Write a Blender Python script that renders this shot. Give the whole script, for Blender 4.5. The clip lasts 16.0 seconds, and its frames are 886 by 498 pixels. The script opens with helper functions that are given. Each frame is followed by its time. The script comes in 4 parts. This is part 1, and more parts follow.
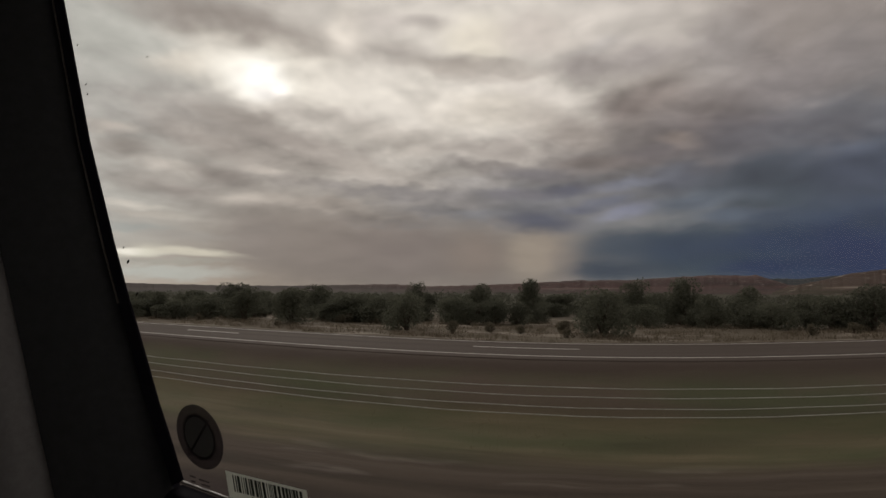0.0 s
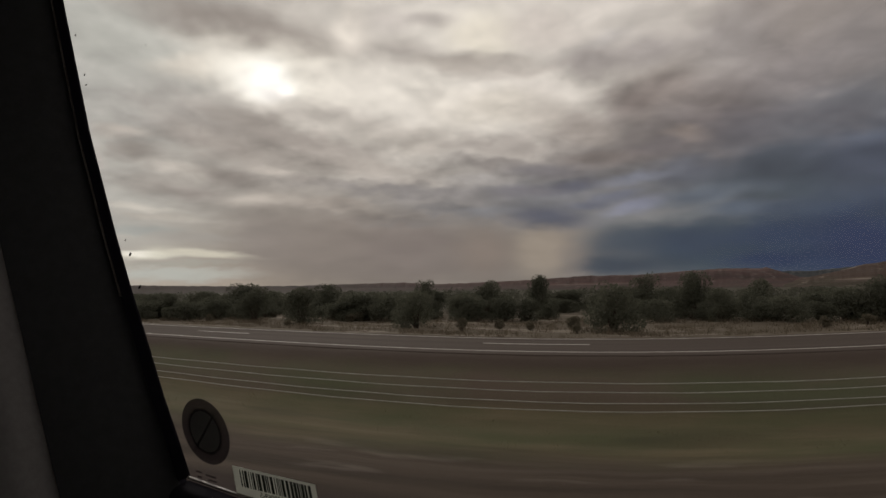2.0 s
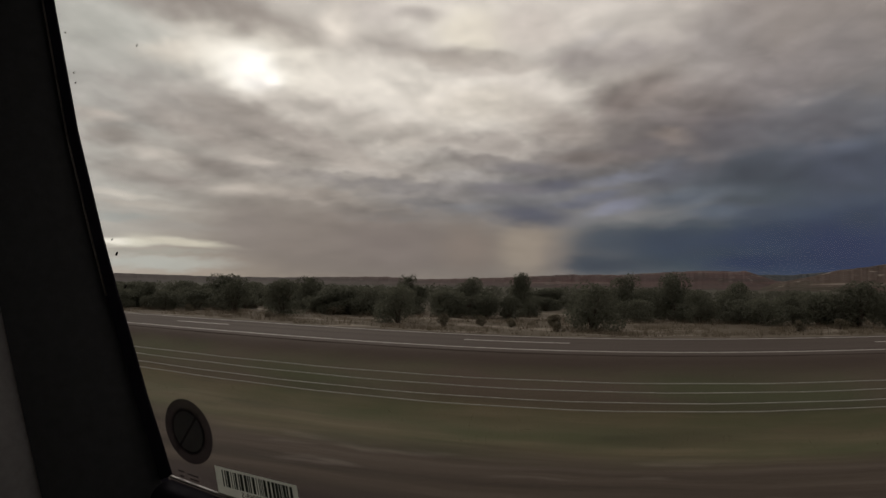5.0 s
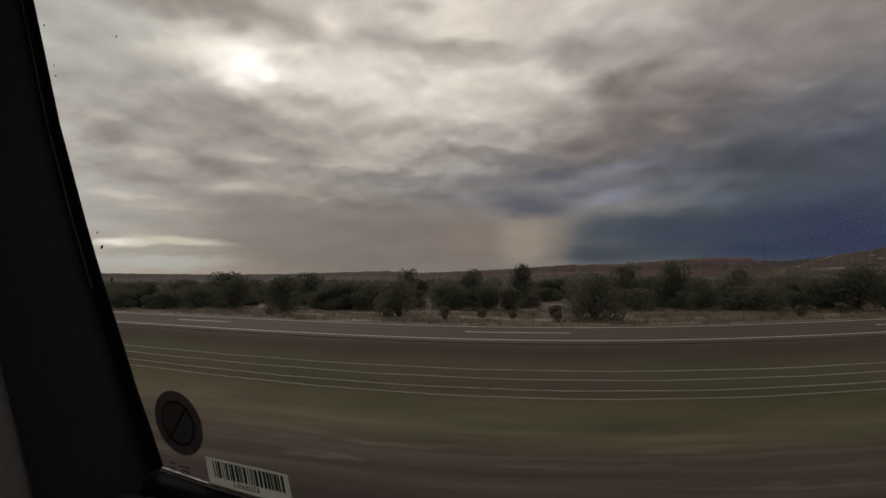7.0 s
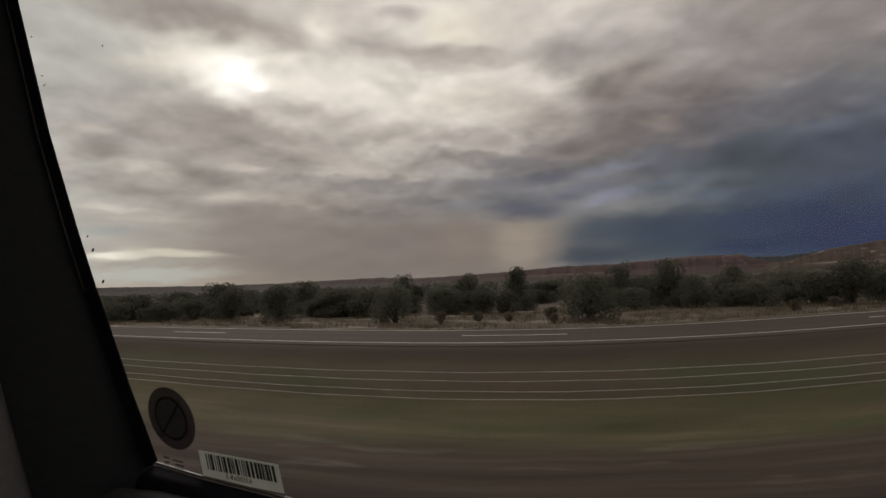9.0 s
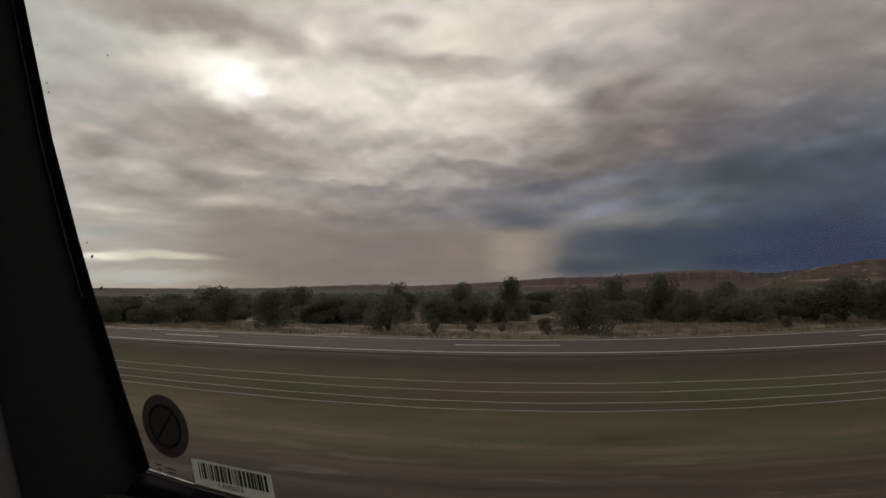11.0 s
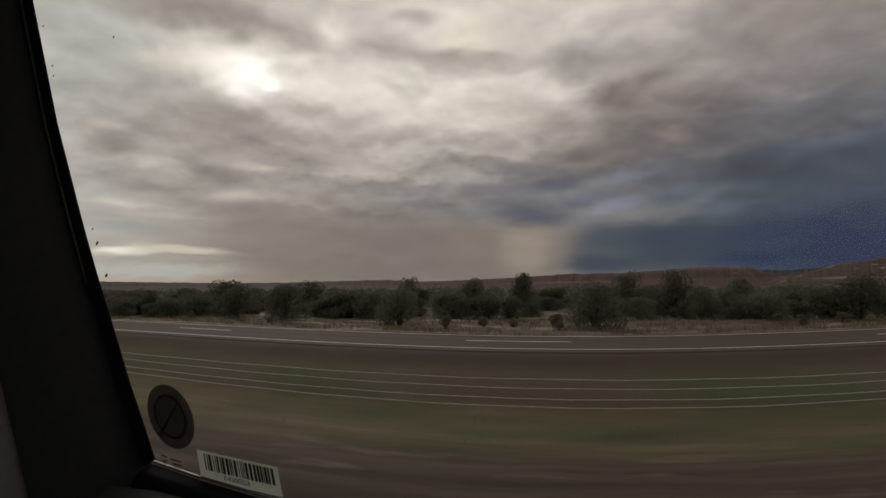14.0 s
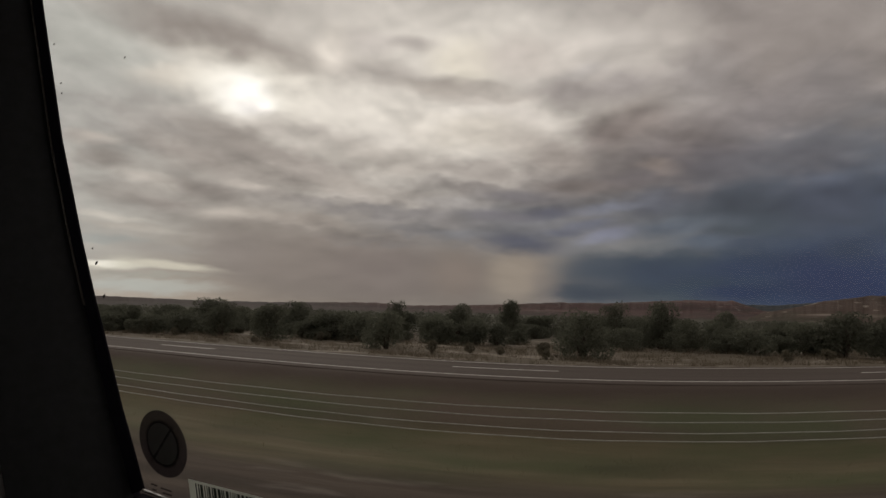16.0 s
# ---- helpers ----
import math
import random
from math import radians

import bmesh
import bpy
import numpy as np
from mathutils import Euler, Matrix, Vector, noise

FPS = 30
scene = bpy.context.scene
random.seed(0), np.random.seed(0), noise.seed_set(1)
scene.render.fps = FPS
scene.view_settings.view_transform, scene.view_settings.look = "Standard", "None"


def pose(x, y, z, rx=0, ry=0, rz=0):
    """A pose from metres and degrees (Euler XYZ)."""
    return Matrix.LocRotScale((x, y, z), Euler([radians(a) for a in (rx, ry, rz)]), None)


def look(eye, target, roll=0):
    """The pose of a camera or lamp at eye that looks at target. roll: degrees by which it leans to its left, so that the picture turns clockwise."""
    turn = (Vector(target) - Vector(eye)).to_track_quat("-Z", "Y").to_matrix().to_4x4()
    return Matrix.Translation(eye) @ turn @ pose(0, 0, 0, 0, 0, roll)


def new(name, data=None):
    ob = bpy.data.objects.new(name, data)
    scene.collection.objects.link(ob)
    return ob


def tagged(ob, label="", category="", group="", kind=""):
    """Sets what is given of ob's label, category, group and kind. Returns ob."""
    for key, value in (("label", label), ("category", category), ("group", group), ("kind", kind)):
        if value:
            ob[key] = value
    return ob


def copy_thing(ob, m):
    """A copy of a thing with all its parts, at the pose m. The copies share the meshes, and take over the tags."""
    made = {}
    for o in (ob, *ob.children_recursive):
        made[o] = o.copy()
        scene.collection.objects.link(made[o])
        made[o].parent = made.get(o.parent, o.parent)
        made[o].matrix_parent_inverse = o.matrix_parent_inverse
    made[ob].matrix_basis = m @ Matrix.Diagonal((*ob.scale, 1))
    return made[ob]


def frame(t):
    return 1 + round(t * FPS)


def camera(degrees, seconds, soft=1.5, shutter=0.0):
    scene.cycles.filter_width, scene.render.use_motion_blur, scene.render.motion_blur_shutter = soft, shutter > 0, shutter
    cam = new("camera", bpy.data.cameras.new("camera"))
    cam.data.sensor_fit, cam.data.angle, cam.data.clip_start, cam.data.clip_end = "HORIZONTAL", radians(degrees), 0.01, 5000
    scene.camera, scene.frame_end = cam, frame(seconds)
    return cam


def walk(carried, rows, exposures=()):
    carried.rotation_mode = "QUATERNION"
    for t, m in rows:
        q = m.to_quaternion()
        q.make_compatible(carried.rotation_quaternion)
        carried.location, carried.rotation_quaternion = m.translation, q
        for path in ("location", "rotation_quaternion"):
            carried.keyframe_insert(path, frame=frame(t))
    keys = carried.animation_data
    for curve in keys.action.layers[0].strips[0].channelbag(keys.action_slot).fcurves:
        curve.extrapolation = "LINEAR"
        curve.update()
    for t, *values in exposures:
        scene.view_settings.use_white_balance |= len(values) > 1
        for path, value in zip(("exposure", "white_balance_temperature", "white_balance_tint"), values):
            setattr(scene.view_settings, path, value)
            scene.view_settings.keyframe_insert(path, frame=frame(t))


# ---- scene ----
SECONDS = 16.0
EYE = 2.95  # height of the eye over the verge
cam = camera(75.0, SECONDS, 1.5)
walk(cam, [
    (0.0, pose(-0.0283, 0.0135, 2.9511, 94.34, -0.32, 12.81)),
    (0.5, pose(-0.0381, 0.0218, 2.9559, 94.42, -1.39, 13.00)),
    (1.0, pose(-0.0402, 0.0271, 2.9488, 94.36, -0.88, 13.48)),
    (1.5, pose(-0.0317, 0.0270, 2.9426, 94.26, 0.33, 13.45)),
    (2.0, pose(-0.0322, 0.0308, 2.9411, 94.11, 0.57, 13.69)),
    (2.5, pose(-0.0304, 0.0308, 2.9423, 93.75, 0.47, 13.50)),
    (3.0, pose(-0.0270, 0.0259, 2.9389, 93.63, 0.59, 13.26)),
    (3.5, pose(-0.0156, 0.0203, 2.9257, 94.00, 2.32, 13.54)),
    (4.0, pose(-0.0305, 0.0166, 2.9405, 93.71, 0.14, 12.89)),
    (6.5, pose(-0.0277, 0.0181, 2.9574, 93.68, -1.11, 11.70)),
    (7.0, pose(-0.0180, 0.0236, 2.9461, 92.97, 0.46, 12.02)),
    (7.5, pose(-0.0110, 0.0195, 2.9378, 92.78, 1.09, 12.21)),
    (8.0, pose(-0.0083, 0.0124, 2.9384, 93.16, 1.02, 11.64)),
    (8.5, pose(-0.0077, 0.0197, 2.9331, 93.23, 1.54, 12.02)),
    (9.0, pose(0.0002, 0.0066, 2.9323, 93.45, 2.05, 11.58)),
    (11.5, pose(0.0007, -0.0030, 2.9400, 94.31, 0.54, 10.91)),
    (12.0, pose(-0.0001, 0.0064, 2.9342, 94.04, 1.00, 11.34)),
    (12.5, pose(0.0036, 0.0030, 2.9324, 94.11, 1.12, 11.18)),
    (13.0, pose(-0.0025, 0.0076, 2.9333, 94.43, 0.90, 11.30)),
    (13.5, pose(0.0008, 0.0132, 2.9246, 94.44, 1.62, 11.74)),
    (14.0, pose(-0.0044, 0.0184, 2.9323, 93.85, 0.37, 12.14)),
    (14.5, pose(-0.0008, -0.0057, 2.9355, 94.68, 0.34, 10.78)),
    (15.0, pose(0.0031, 0.0097, 2.9276, 93.79, 1.41, 11.44)),
    (15.5, pose(-0.0147, 0.0140, 2.9311, 94.28, 0.20, 11.43)),
    (16.0, pose(-0.0211, 0.0163, 2.9396, 96.30, -1.45, 10.89)),
], exposures=[(0.0, 0.06), (1.5, 0.06), (3.0, 0.03), (4.0, 0.02), (6.5, 0.0), (7.0, -0.03), (8.0, -0.02), (8.5, 0.09), (9.0, 0.07), (11.5, 0.08), (12.0, 0.0), (16.0, 0.0)])

# ---------------------------------------------------------------- light
world = bpy.data.worlds.new("World")
scene.world = world
world.use_nodes = True
wn, wl = world.node_tree.nodes, world.node_tree.links
wn.clear()
SUN_AZ, SUN_EL = -31.0, 19.5  # degrees: left of the road's normal, above the horizon


def wmath(op, a, b=None, clamp=False):
    n = wn.new("ShaderNodeMath")
    n.operation, n.use_clamp = op, clamp
    for i, v in enumerate((a, b)):
        if v is None:
            continue
        if isinstance(v, (int, float)):
            n.inputs[i].default_value = v
        else:
            wl.new(v, n.inputs[i])
    return n.outputs[0]


def wnoise(vec, scale, detail, rough, distortion=0.0):
    n = wn.new("ShaderNodeTexNoise")
    n.inputs["Scale"].default_value = scale
    n.inputs["Detail"].default_value = detail
    n.inputs["Roughness"].default_value = rough
    n.inputs["Distortion"].default_value = distortion
    wl.new(vec, n.inputs["Vector"])
    return n


sky_dir = wn.new("ShaderNodeTexCoord").outputs["Generated"]
sky_xyz = wn.new("ShaderNodeSeparateXYZ")
wl.new(sky_dir, sky_xyz.inputs[0])
sx, sy, sz = sky_xyz.outputs
sky_az = wmath("MULTIPLY", wmath("ARCTAN2", sx, sy), 57.2958)
sky_el = wmath("MULTIPLY", wmath("ARCSINE", sz), 57.2958)


# the deck is seen in perspective: features grow smaller and flatter towards the horizon
deck_far = wmath("DIVIDE", 1.0, wmath("ADD", wmath("MAXIMUM", sz, 0.0), 0.28))


def deck_vec(scale, off=0.0, lift=0.0):
    far = deck_far if not lift else wmath("DIVIDE", 1.0, wmath("ADD", wmath("MAXIMUM", sz, 0.0), 0.28 + lift))
    n = wn.new("ShaderNodeCombineXYZ")
    wl.new(wmath("MULTIPLY", wmath("MULTIPLY", sx, far), scale), n.inputs[0])
    wl.new(wmath("MULTIPLY", wmath("MULTIPLY", sy, far), scale), n.inputs[1])
    n.inputs[2].default_value = off
    return n.outputs[0]


# the cloud edges are torn by two sizes of turbulence
big = wn.new("ShaderNodeSeparateColor")
wl.new(wnoise(deck_vec(3.2), 1.0, 2.0, 0.5).outputs["Color"], big.inputs[0])
fine = wn.new("ShaderNodeSeparateColor")
wl.new(wnoise(deck_vec(10.0, 3.7), 1.0, 2.5, 0.5).outputs["Color"], fine.inputs[0])


def torn(base, i, a_big, a_fine):
    s = wmath("MULTIPLY", wmath("SUBTRACT", big.outputs[i], 0.5), a_big)
    f = wmath("MULTIPLY", wmath("SUBTRACT", fine.outputs[i], 0.5), a_fine)
    return wmath("ADD", base, wmath("ADD", s, f))


# low bands near the horizon are torn less than the deck overhead
low = wmath("ADD", 0.25, wmath("MULTIPLY", wmath("DIVIDE", sky_el, 16.0, True), 0.75))
cloud_az = torn(sky_az, 0, 3.0, wmath("MULTIPLY", low, 5.0))
cloud_el = torn(sky_el, 1, 1.0, wmath("MULTIPLY", low, 3.2))

nishita = wn.new("ShaderNodeTexSky")
nishita.sky_type, nishita.sun_disc = "NISHITA", False
nishita.sun_elevation, nishita.sun_rotation = radians(SUN_EL), radians(SUN_AZ)
dim = wn.new("ShaderNodeMix")
dim.data_type, dim.blend_type = "RGBA", "MULTIPLY"
dim.inputs[0].default_value = 1.0
wl.new(nishita.outputs[0], dim.inputs[6])
dim.inputs[7].default_value = (0.08, 0.08, 0.08, 1)
cover = wn.new("ShaderNodeMix")
cover.data_type = "RGBA"
cover.inputs[0].default_value = 0.97
wl.new(dim.outputs[2], cover.inputs[6])
cover.inputs[7].default_value = (0.31, 0.285, 0.262, 1)
deck = [cover.outputs[2]]


cloud_xyz = wn.new("ShaderNodeCombineXYZ")
wl.new(cloud_az, cloud_xyz.inputs[0])
wl.new(cloud_el, cloud_xyz.inputs[1])
# small clouds are torn less than the large masses
sky_place = wn.new("ShaderNodeCombineXYZ")
wl.new(sky_az, sky_place.inputs[0])
wl.new(sky_el, sky_place.inputs[1])
calm_xyz = wn.new("ShaderNodeMix")
calm_xyz.data_type = "VECTOR"
calm_xyz.inputs[0].default_value = 0.45
wl.new(sky_place.outputs[0], calm_xyz.inputs[4])
wl.new(cloud_xyz.outputs[0], calm_xyz.inputs[5])
cloud_place = [cloud_xyz.outputs[0], calm_xyz.outputs[1]]


def next_layer():
    """The clouds that follow lie a hair apart from those before, which keeps the layers in order."""
    for k, place in enumerate((cloud_xyz.outputs[0], calm_xyz.outputs[1])):
        n = wn.new("ShaderNodeVectorMath")
        n.operation = "MULTIPLY_ADD"
        wl.new(deck[0], n.inputs[0])
        n.inputs[1].default_value = (1e-6, 1e-6, 1e-6)
        wl.new(place, n.inputs[2])
        cloud_place[k] = n.outputs[0]


def cloud(az, el, wide, high, colour, strength, slant=0):
    """One mass of cloud: its place and half sizes in degrees, its colour and how thickly it covers what lies behind."""
    mp, ln = wn.new("ShaderNodeMapping"), wn.new("ShaderNodeVectorMath")
    mp.vector_type, ln.operation = "TEXTURE", "LENGTH"
    mp.inputs["Location"].default_value = (az, el, 0)
    mp.inputs["Rotation"].default_value = (0, 0, radians(-slant))
    mp.inputs["Scale"].default_value = (wide, high, 1)
    wl.new(cloud_place[wide < 4.2], mp.inputs["Vector"])
    wl.new(mp.outputs[0], ln.inputs[0])
    inner, outer = (0.2, 1.7) if wide < 6 else (0.25, 1.85)
    if colour[0] > 1.0:
        inner, outer = 0.2, 1.7
    fall = wn.new("ShaderNodeMapRange")
    fall.interpolation_type = "SMOOTHSTEP"
    for k, v in (("From Min", outer), ("From Max", inner), ("To Min", 0.0), ("To Max", strength)):
        fall.inputs[k].default_value = v
    wl.new(ln.outputs["Value"], fall.inputs["Value"])
    n = wn.new("ShaderNodeMix")
    n.data_type = "RGBA"
    wl.new(fall.outputs["Result"], n.inputs[0])
    wl.new(deck[0], n.inputs[6])
    n.inputs[7].default_value = (*colour, 1)
    deck[0] = n.outputs[2]


cloud(-10.5, 20.1, 23.9, 10.1, (0.701, 0.644, 0.578), 0.92, 6)  # bright middle of the cloud deck
cloud(-46.3, 16.8, 9.8, 12.6, (0.479, 0.468, 0.429), 0.82, 0)  # grey mass, sunward side
cloud(19.9, 22.3, 15.3, 8.1, (0.287, 0.250, 0.231), 0.94, 12)  # warm grey upper deck
cloud(7.7, 21.9, 5.8, 5.6, (0.423, 0.376, 0.337), 0.75, 40)  # grey slope of the deck
cloud(4.2, 24.8, 7.1, 2.6, (0.591, 0.539, 0.491), 0.75, 0)  # pale upper deck
cloud(-6.3, 25.4, 7.5, 2.4, (0.730, 0.672, 0.604), 0.70, 0)  # pale upper deck
cloud(-5.2, 10.8, 12.6, 3.2, (0.262, 0.238, 0.220), 0.85, -2)  # grey lower middle
cloud(-31.5, 11.0, 12.8, 3.8, (0.323, 0.292, 0.262), 0.75, 2)  # grey lower sunward
cloud(7.2, 10.7, 7.9, 3.1, (0.122, 0.120, 0.127), 0.88, -6)  # slate middle
cloud(17.2, 13.0, 8.6, 3.4, (0.093, 0.102, 0.114), 0.85, -10)  # slate shoulder
cloud(24.9, 7.5, 13.9, 6.9, (0.056, 0.070, 0.098), 0.98, -10)  # dark storm mass
cloud(17.4, 8.9, 5.8, 1.6, (0.065, 0.078, 0.093), 0.85, 0)  # storm flank
cloud(22.8, 2.2, 10.5, 3.5, (0.027, 0.038, 0.084), 0.97, 0)  # blue rain-dark base
cloud(9.8, 3.6, 9.7, 3.1, (0.042, 0.058, 0.074), 0.96, 0)  # teal rain
cloud(2.5, 3.3, 2.0, 3.0, (0.084, 0.100, 0.114), 0.85, 0)  # teal rain edge
cloud(-3.6, 8.3, 7.8, 2.5, (0.153, 0.153, 0.165), 0.85, 0)  # grey blue middle
cloud(-5.4, 2.9, 7.8, 2.8, (0.184, 0.162, 0.144), 0.94, 0)  # rain behind the shaft
cloud(-19.9, 3.4, 13.7, 4.2, (0.165, 0.141, 0.125), 0.96, 0)  # far rain curtain
cloud(-29.0, 7.1, 4.0, 2.0, (0.270, 0.238, 0.209), 0.80, 0)  # rain top edge
cloud(-4.2, 3.8, 2.5, 2.4, (0.279, 0.235, 0.191), 0.92, 0)  # lit rain shaft
next_layer()
cloud(-44.2, 21.6, 5.3, 2.56, (0.443, 0.432, 0.392), 0.80, 0)  # hazy upper air by the pillar
cloud(-42.0, 16.2, 5.1, 2.76, (0.370, 0.346, 0.319), 0.70, 0)  # grey veil by the pillar
cloud(-36.2, 16.0, 5.2, 1.94, (0.401, 0.360, 0.328), 0.70, 8)  # grey veil
cloud(-33.1, 23.9, 9.4, 1.92, (0.296, 0.259, 0.231), 0.95, 6)  # grey roll above the sun gap
cloud(-30.8, 22.8, 6.1, 0.75, (0.279, 0.243, 0.220), 0.90, 6)  # underside of the roll
cloud(-22.8, 24.6, 1.7, 1.91, (0.738, 0.667, 0.591), 0.90, 20)  # bright edge right of the roll
cloud(-18.9, 25.6, 2.8, 1.04, (0.593, 0.536, 0.491), 0.80, 0)  # pale side cloud
cloud(-17.2, 22.8, 3.7, 1.29, (0.411, 0.365, 0.332), 0.75, 10)  # grey notch cloud
cloud(-14.6, 25.9, 2.3, 0.57, (0.356, 0.314, 0.292), 0.70, 0)  # grey upper lump
cloud(-37.6, 20.2, 2.8, 0.92, (0.639, 0.580, 0.503), 0.80, -8)  # bright tongue
cloud(-29.2, 20.5, 7.3, 2.05, (0.830, 0.768, 0.672), 0.92, 6)  # bright gap round the sun
cloud(-19.4, 20.0, 7.3, 1.83, (0.709, 0.653, 0.584), 0.85, 0)  # bright deck after the gap
cloud(-31.3, 19.9, 3.3, 1.94, (0.928, 0.878, 0.791), 0.90, 10)  # glow round the sun
cloud(-30.9, 19.6, 2.0, 1.46, (1.153, 1.106, 1.027), 1.00, 6)  # sun core
cloud(-30.4, 18.6, 1.1, 0.64, (1.033, 0.980, 0.922), 0.90, 0)  # sun lower tip
cloud(-31.7, 15.7, 4.5, 1.31, (0.305, 0.271, 0.242), 0.85, 14)  # dark bank under the sun
cloud(-25.5, 17.0, 5.9, 1.03, (0.454, 0.406, 0.366), 0.55, 8)  # grey bank edge
cloud(-34.7, 13.5, 5.3, 1.20, (0.332, 0.292, 0.262), 0.80, 14)  # grey diagonal band
cloud(-26.5, 13.8, 6.4, 1.15, (0.341, 0.300, 0.270), 0.80, 10)  # grey band
cloud(-16.6, 14.9, 6.2, 1.28, (0.454, 0.406, 0.361), 0.70, 4)  # pale grey deck
next_layer()
cloud(-43.2, 14.0, 1.9, 0.55, (0.524, 0.465, 0.413), 0.80, -4)  # pale lump
cloud(-42.2, 12.5, 2.2, 0.85, (0.231, 0.206, 0.184), 0.90, 0)  # dark lump
cloud(-45.2, 11.2, 1.0, 0.92, (0.432, 0.385, 0.352), 0.60, 0)  # pale flank
cloud(-38.4, 11.1, 2.5, 0.79, (0.548, 0.494, 0.440), 0.80, 8)  # pale lump
cloud(-33.9, 10.6, 2.7, 0.82, (0.247, 0.217, 0.195), 0.85, 8)  # dark hollow
cloud(-37.5, 9.1, 2.8, 0.60, (0.263, 0.231, 0.209), 0.80, 2)  # dark hollow below
cloud(-40.6, 9.7, 2.6, 0.68, (0.390, 0.351, 0.314), 0.70, 0)  # grey veil
cloud(-29.1, 11.2, 2.6, 0.42, (0.512, 0.454, 0.402), 0.70, 8)  # pale streak
cloud(-22.2, 12.1, 6.6, 0.65, (0.380, 0.337, 0.301), 0.75, 4)  # grey row
cloud(-24.4, 10.3, 5.9, 0.65, (0.275, 0.248, 0.229), 0.80, 4)  # grey row lower
cloud(-17.8, 10.9, 3.9, 0.38, (0.443, 0.395, 0.356), 0.70, 2)  # pale streak
cloud(-15.5, 9.6, 6.2, 0.77, (0.222, 0.205, 0.201), 0.80, 2)  # slate row
cloud(-31.2, 8.7, 3.0, 0.52, (0.443, 0.392, 0.345), 0.80, -4)  # rain top edge
cloud(-24.4, 8.5, 4.3, 0.54, (0.354, 0.309, 0.271), 0.70, 4)  # rain top edge beyond
cloud(-41.4, 7.5, 3.0, 0.29, (0.536, 0.494, 0.434), 0.80, 4)  # pale strip
cloud(-39.7, 6.8, 3.5, 0.30, (0.443, 0.401, 0.352), 0.80, 3)  # pale strip below
cloud(-41.4, 5.6, 3.0, 0.39, (0.323, 0.327, 0.305), 0.85, 0)  # teal-grey strip
cloud(-36.9, 5.0, 3.2, 0.41, (0.332, 0.305, 0.275), 0.80, 0)  # grey strip
cloud(-40.7, 3.4, 2.6, 0.34, (0.653, 0.619, 0.515), 0.92, -4)  # pale band at the horizon
cloud(-36.1, 3.6, 3.9, 0.31, (0.573, 0.530, 0.434), 0.88, 4)  # pale band
next_layer()
cloud(-38.3, 2.7, 4.5, 0.20, (0.341, 0.327, 0.283), 0.70, -2)  # paler air below the band
cloud(-39.2, 1.7, 5.8, 0.60, (0.443, 0.443, 0.402), 0.90, 0)  # thin horizon air
cloud(-41.6, 3.4, 1.1, 0.24, (0.814, 0.768, 0.672), 0.95, 0)  # bright end of the pale band
cloud(-30.6, 5.1, 3.0, 2.12, (0.244, 0.212, 0.191), 0.80, 0)  # rain curtain edge
cloud(-24.4, 4.7, 5.9, 2.73, (0.229, 0.195, 0.172), 0.85, 0)  # rain curtain
cloud(-16.7, 4.2, 5.0, 2.79, (0.202, 0.170, 0.154), 0.85, 0)  # rain curtain darker
cloud(-9.4, 3.8, 2.8, 2.24, (0.212, 0.173, 0.148), 0.85, 0)  # rain before the shaft
cloud(-13.3, 8.0, 4.5, 0.67, (0.176, 0.167, 0.168), 0.80, 2)  # slate base
cloud(-15.6, 6.8, 5.6, 0.45, (0.195, 0.176, 0.165), 0.75, 0)  # dark base line
cloud(-9.2, 24.3, 3.4, 1.94, (0.709, 0.646, 0.539), 0.85, 0)  # brightest upper deck
cloud(-3.5, 24.6, 5.0, 1.63, (0.561, 0.500, 0.452), 0.85, 0)  # pale upper deck
cloud(1.5, 25.0, 2.7, 0.66, (0.653, 0.593, 0.536), 0.80, -10)  # cream edge
cloud(-6.9, 21.4, 6.2, 0.80, (0.411, 0.360, 0.323), 0.65, 4)  # grey streak
cloud(-12.6, 21.9, 3.4, 0.70, (0.432, 0.380, 0.337), 0.75, 4)  # grey streak
cloud(-4.1, 19.3, 2.8, 1.02, (0.667, 0.606, 0.549), 0.85, 8)  # bright puff
cloud(-8.7, 17.8, 5.1, 1.57, (0.586, 0.530, 0.462), 0.85, 0)  # bright deck
cloud(-2.0, 16.2, 3.9, 1.78, (0.410, 0.362, 0.323), 0.80, 12)  # deck fading
cloud(-6.5, 14.0, 6.2, 0.97, (0.401, 0.356, 0.323), 0.80, 3)  # deck lower side
cloud(7.5, 14.4, 7.5, 3.04, (0.166, 0.144, 0.138), 0.85, -4)  # broad brown-grey mass
cloud(12.9, 15.1, 4.2, 2.91, (0.166, 0.144, 0.144), 0.80, 0)  # broad grey mass beyond
next_layer()
cloud(1.4, 21.3, 3.2, 1.47, (0.296, 0.263, 0.249), 0.85, 8)  # grey upper mass
cloud(2.8, 23.1, 2.1, 0.57, (0.477, 0.438, 0.414), 0.70, -8)  # lit upper streak
cloud(6.7, 21.7, 3.1, 1.43, (0.332, 0.296, 0.283), 0.75, 0)  # grey upper mass
cloud(5.1, 17.4, 3.4, 1.51, (0.155, 0.128, 0.118), 0.85, -4)  # dark brown cloud
cloud(8.7, 18.5, 3.0, 1.46, (0.224, 0.189, 0.173), 0.80, 0)  # brown cloud
cloud(0.7, 15.0, 2.7, 1.15, (0.300, 0.261, 0.234), 0.70, 10)  # brown flank
cloud(12.1, 17.1, 2.8, 1.44, (0.224, 0.194, 0.183), 0.75, -10)  # brown-grey shoulder
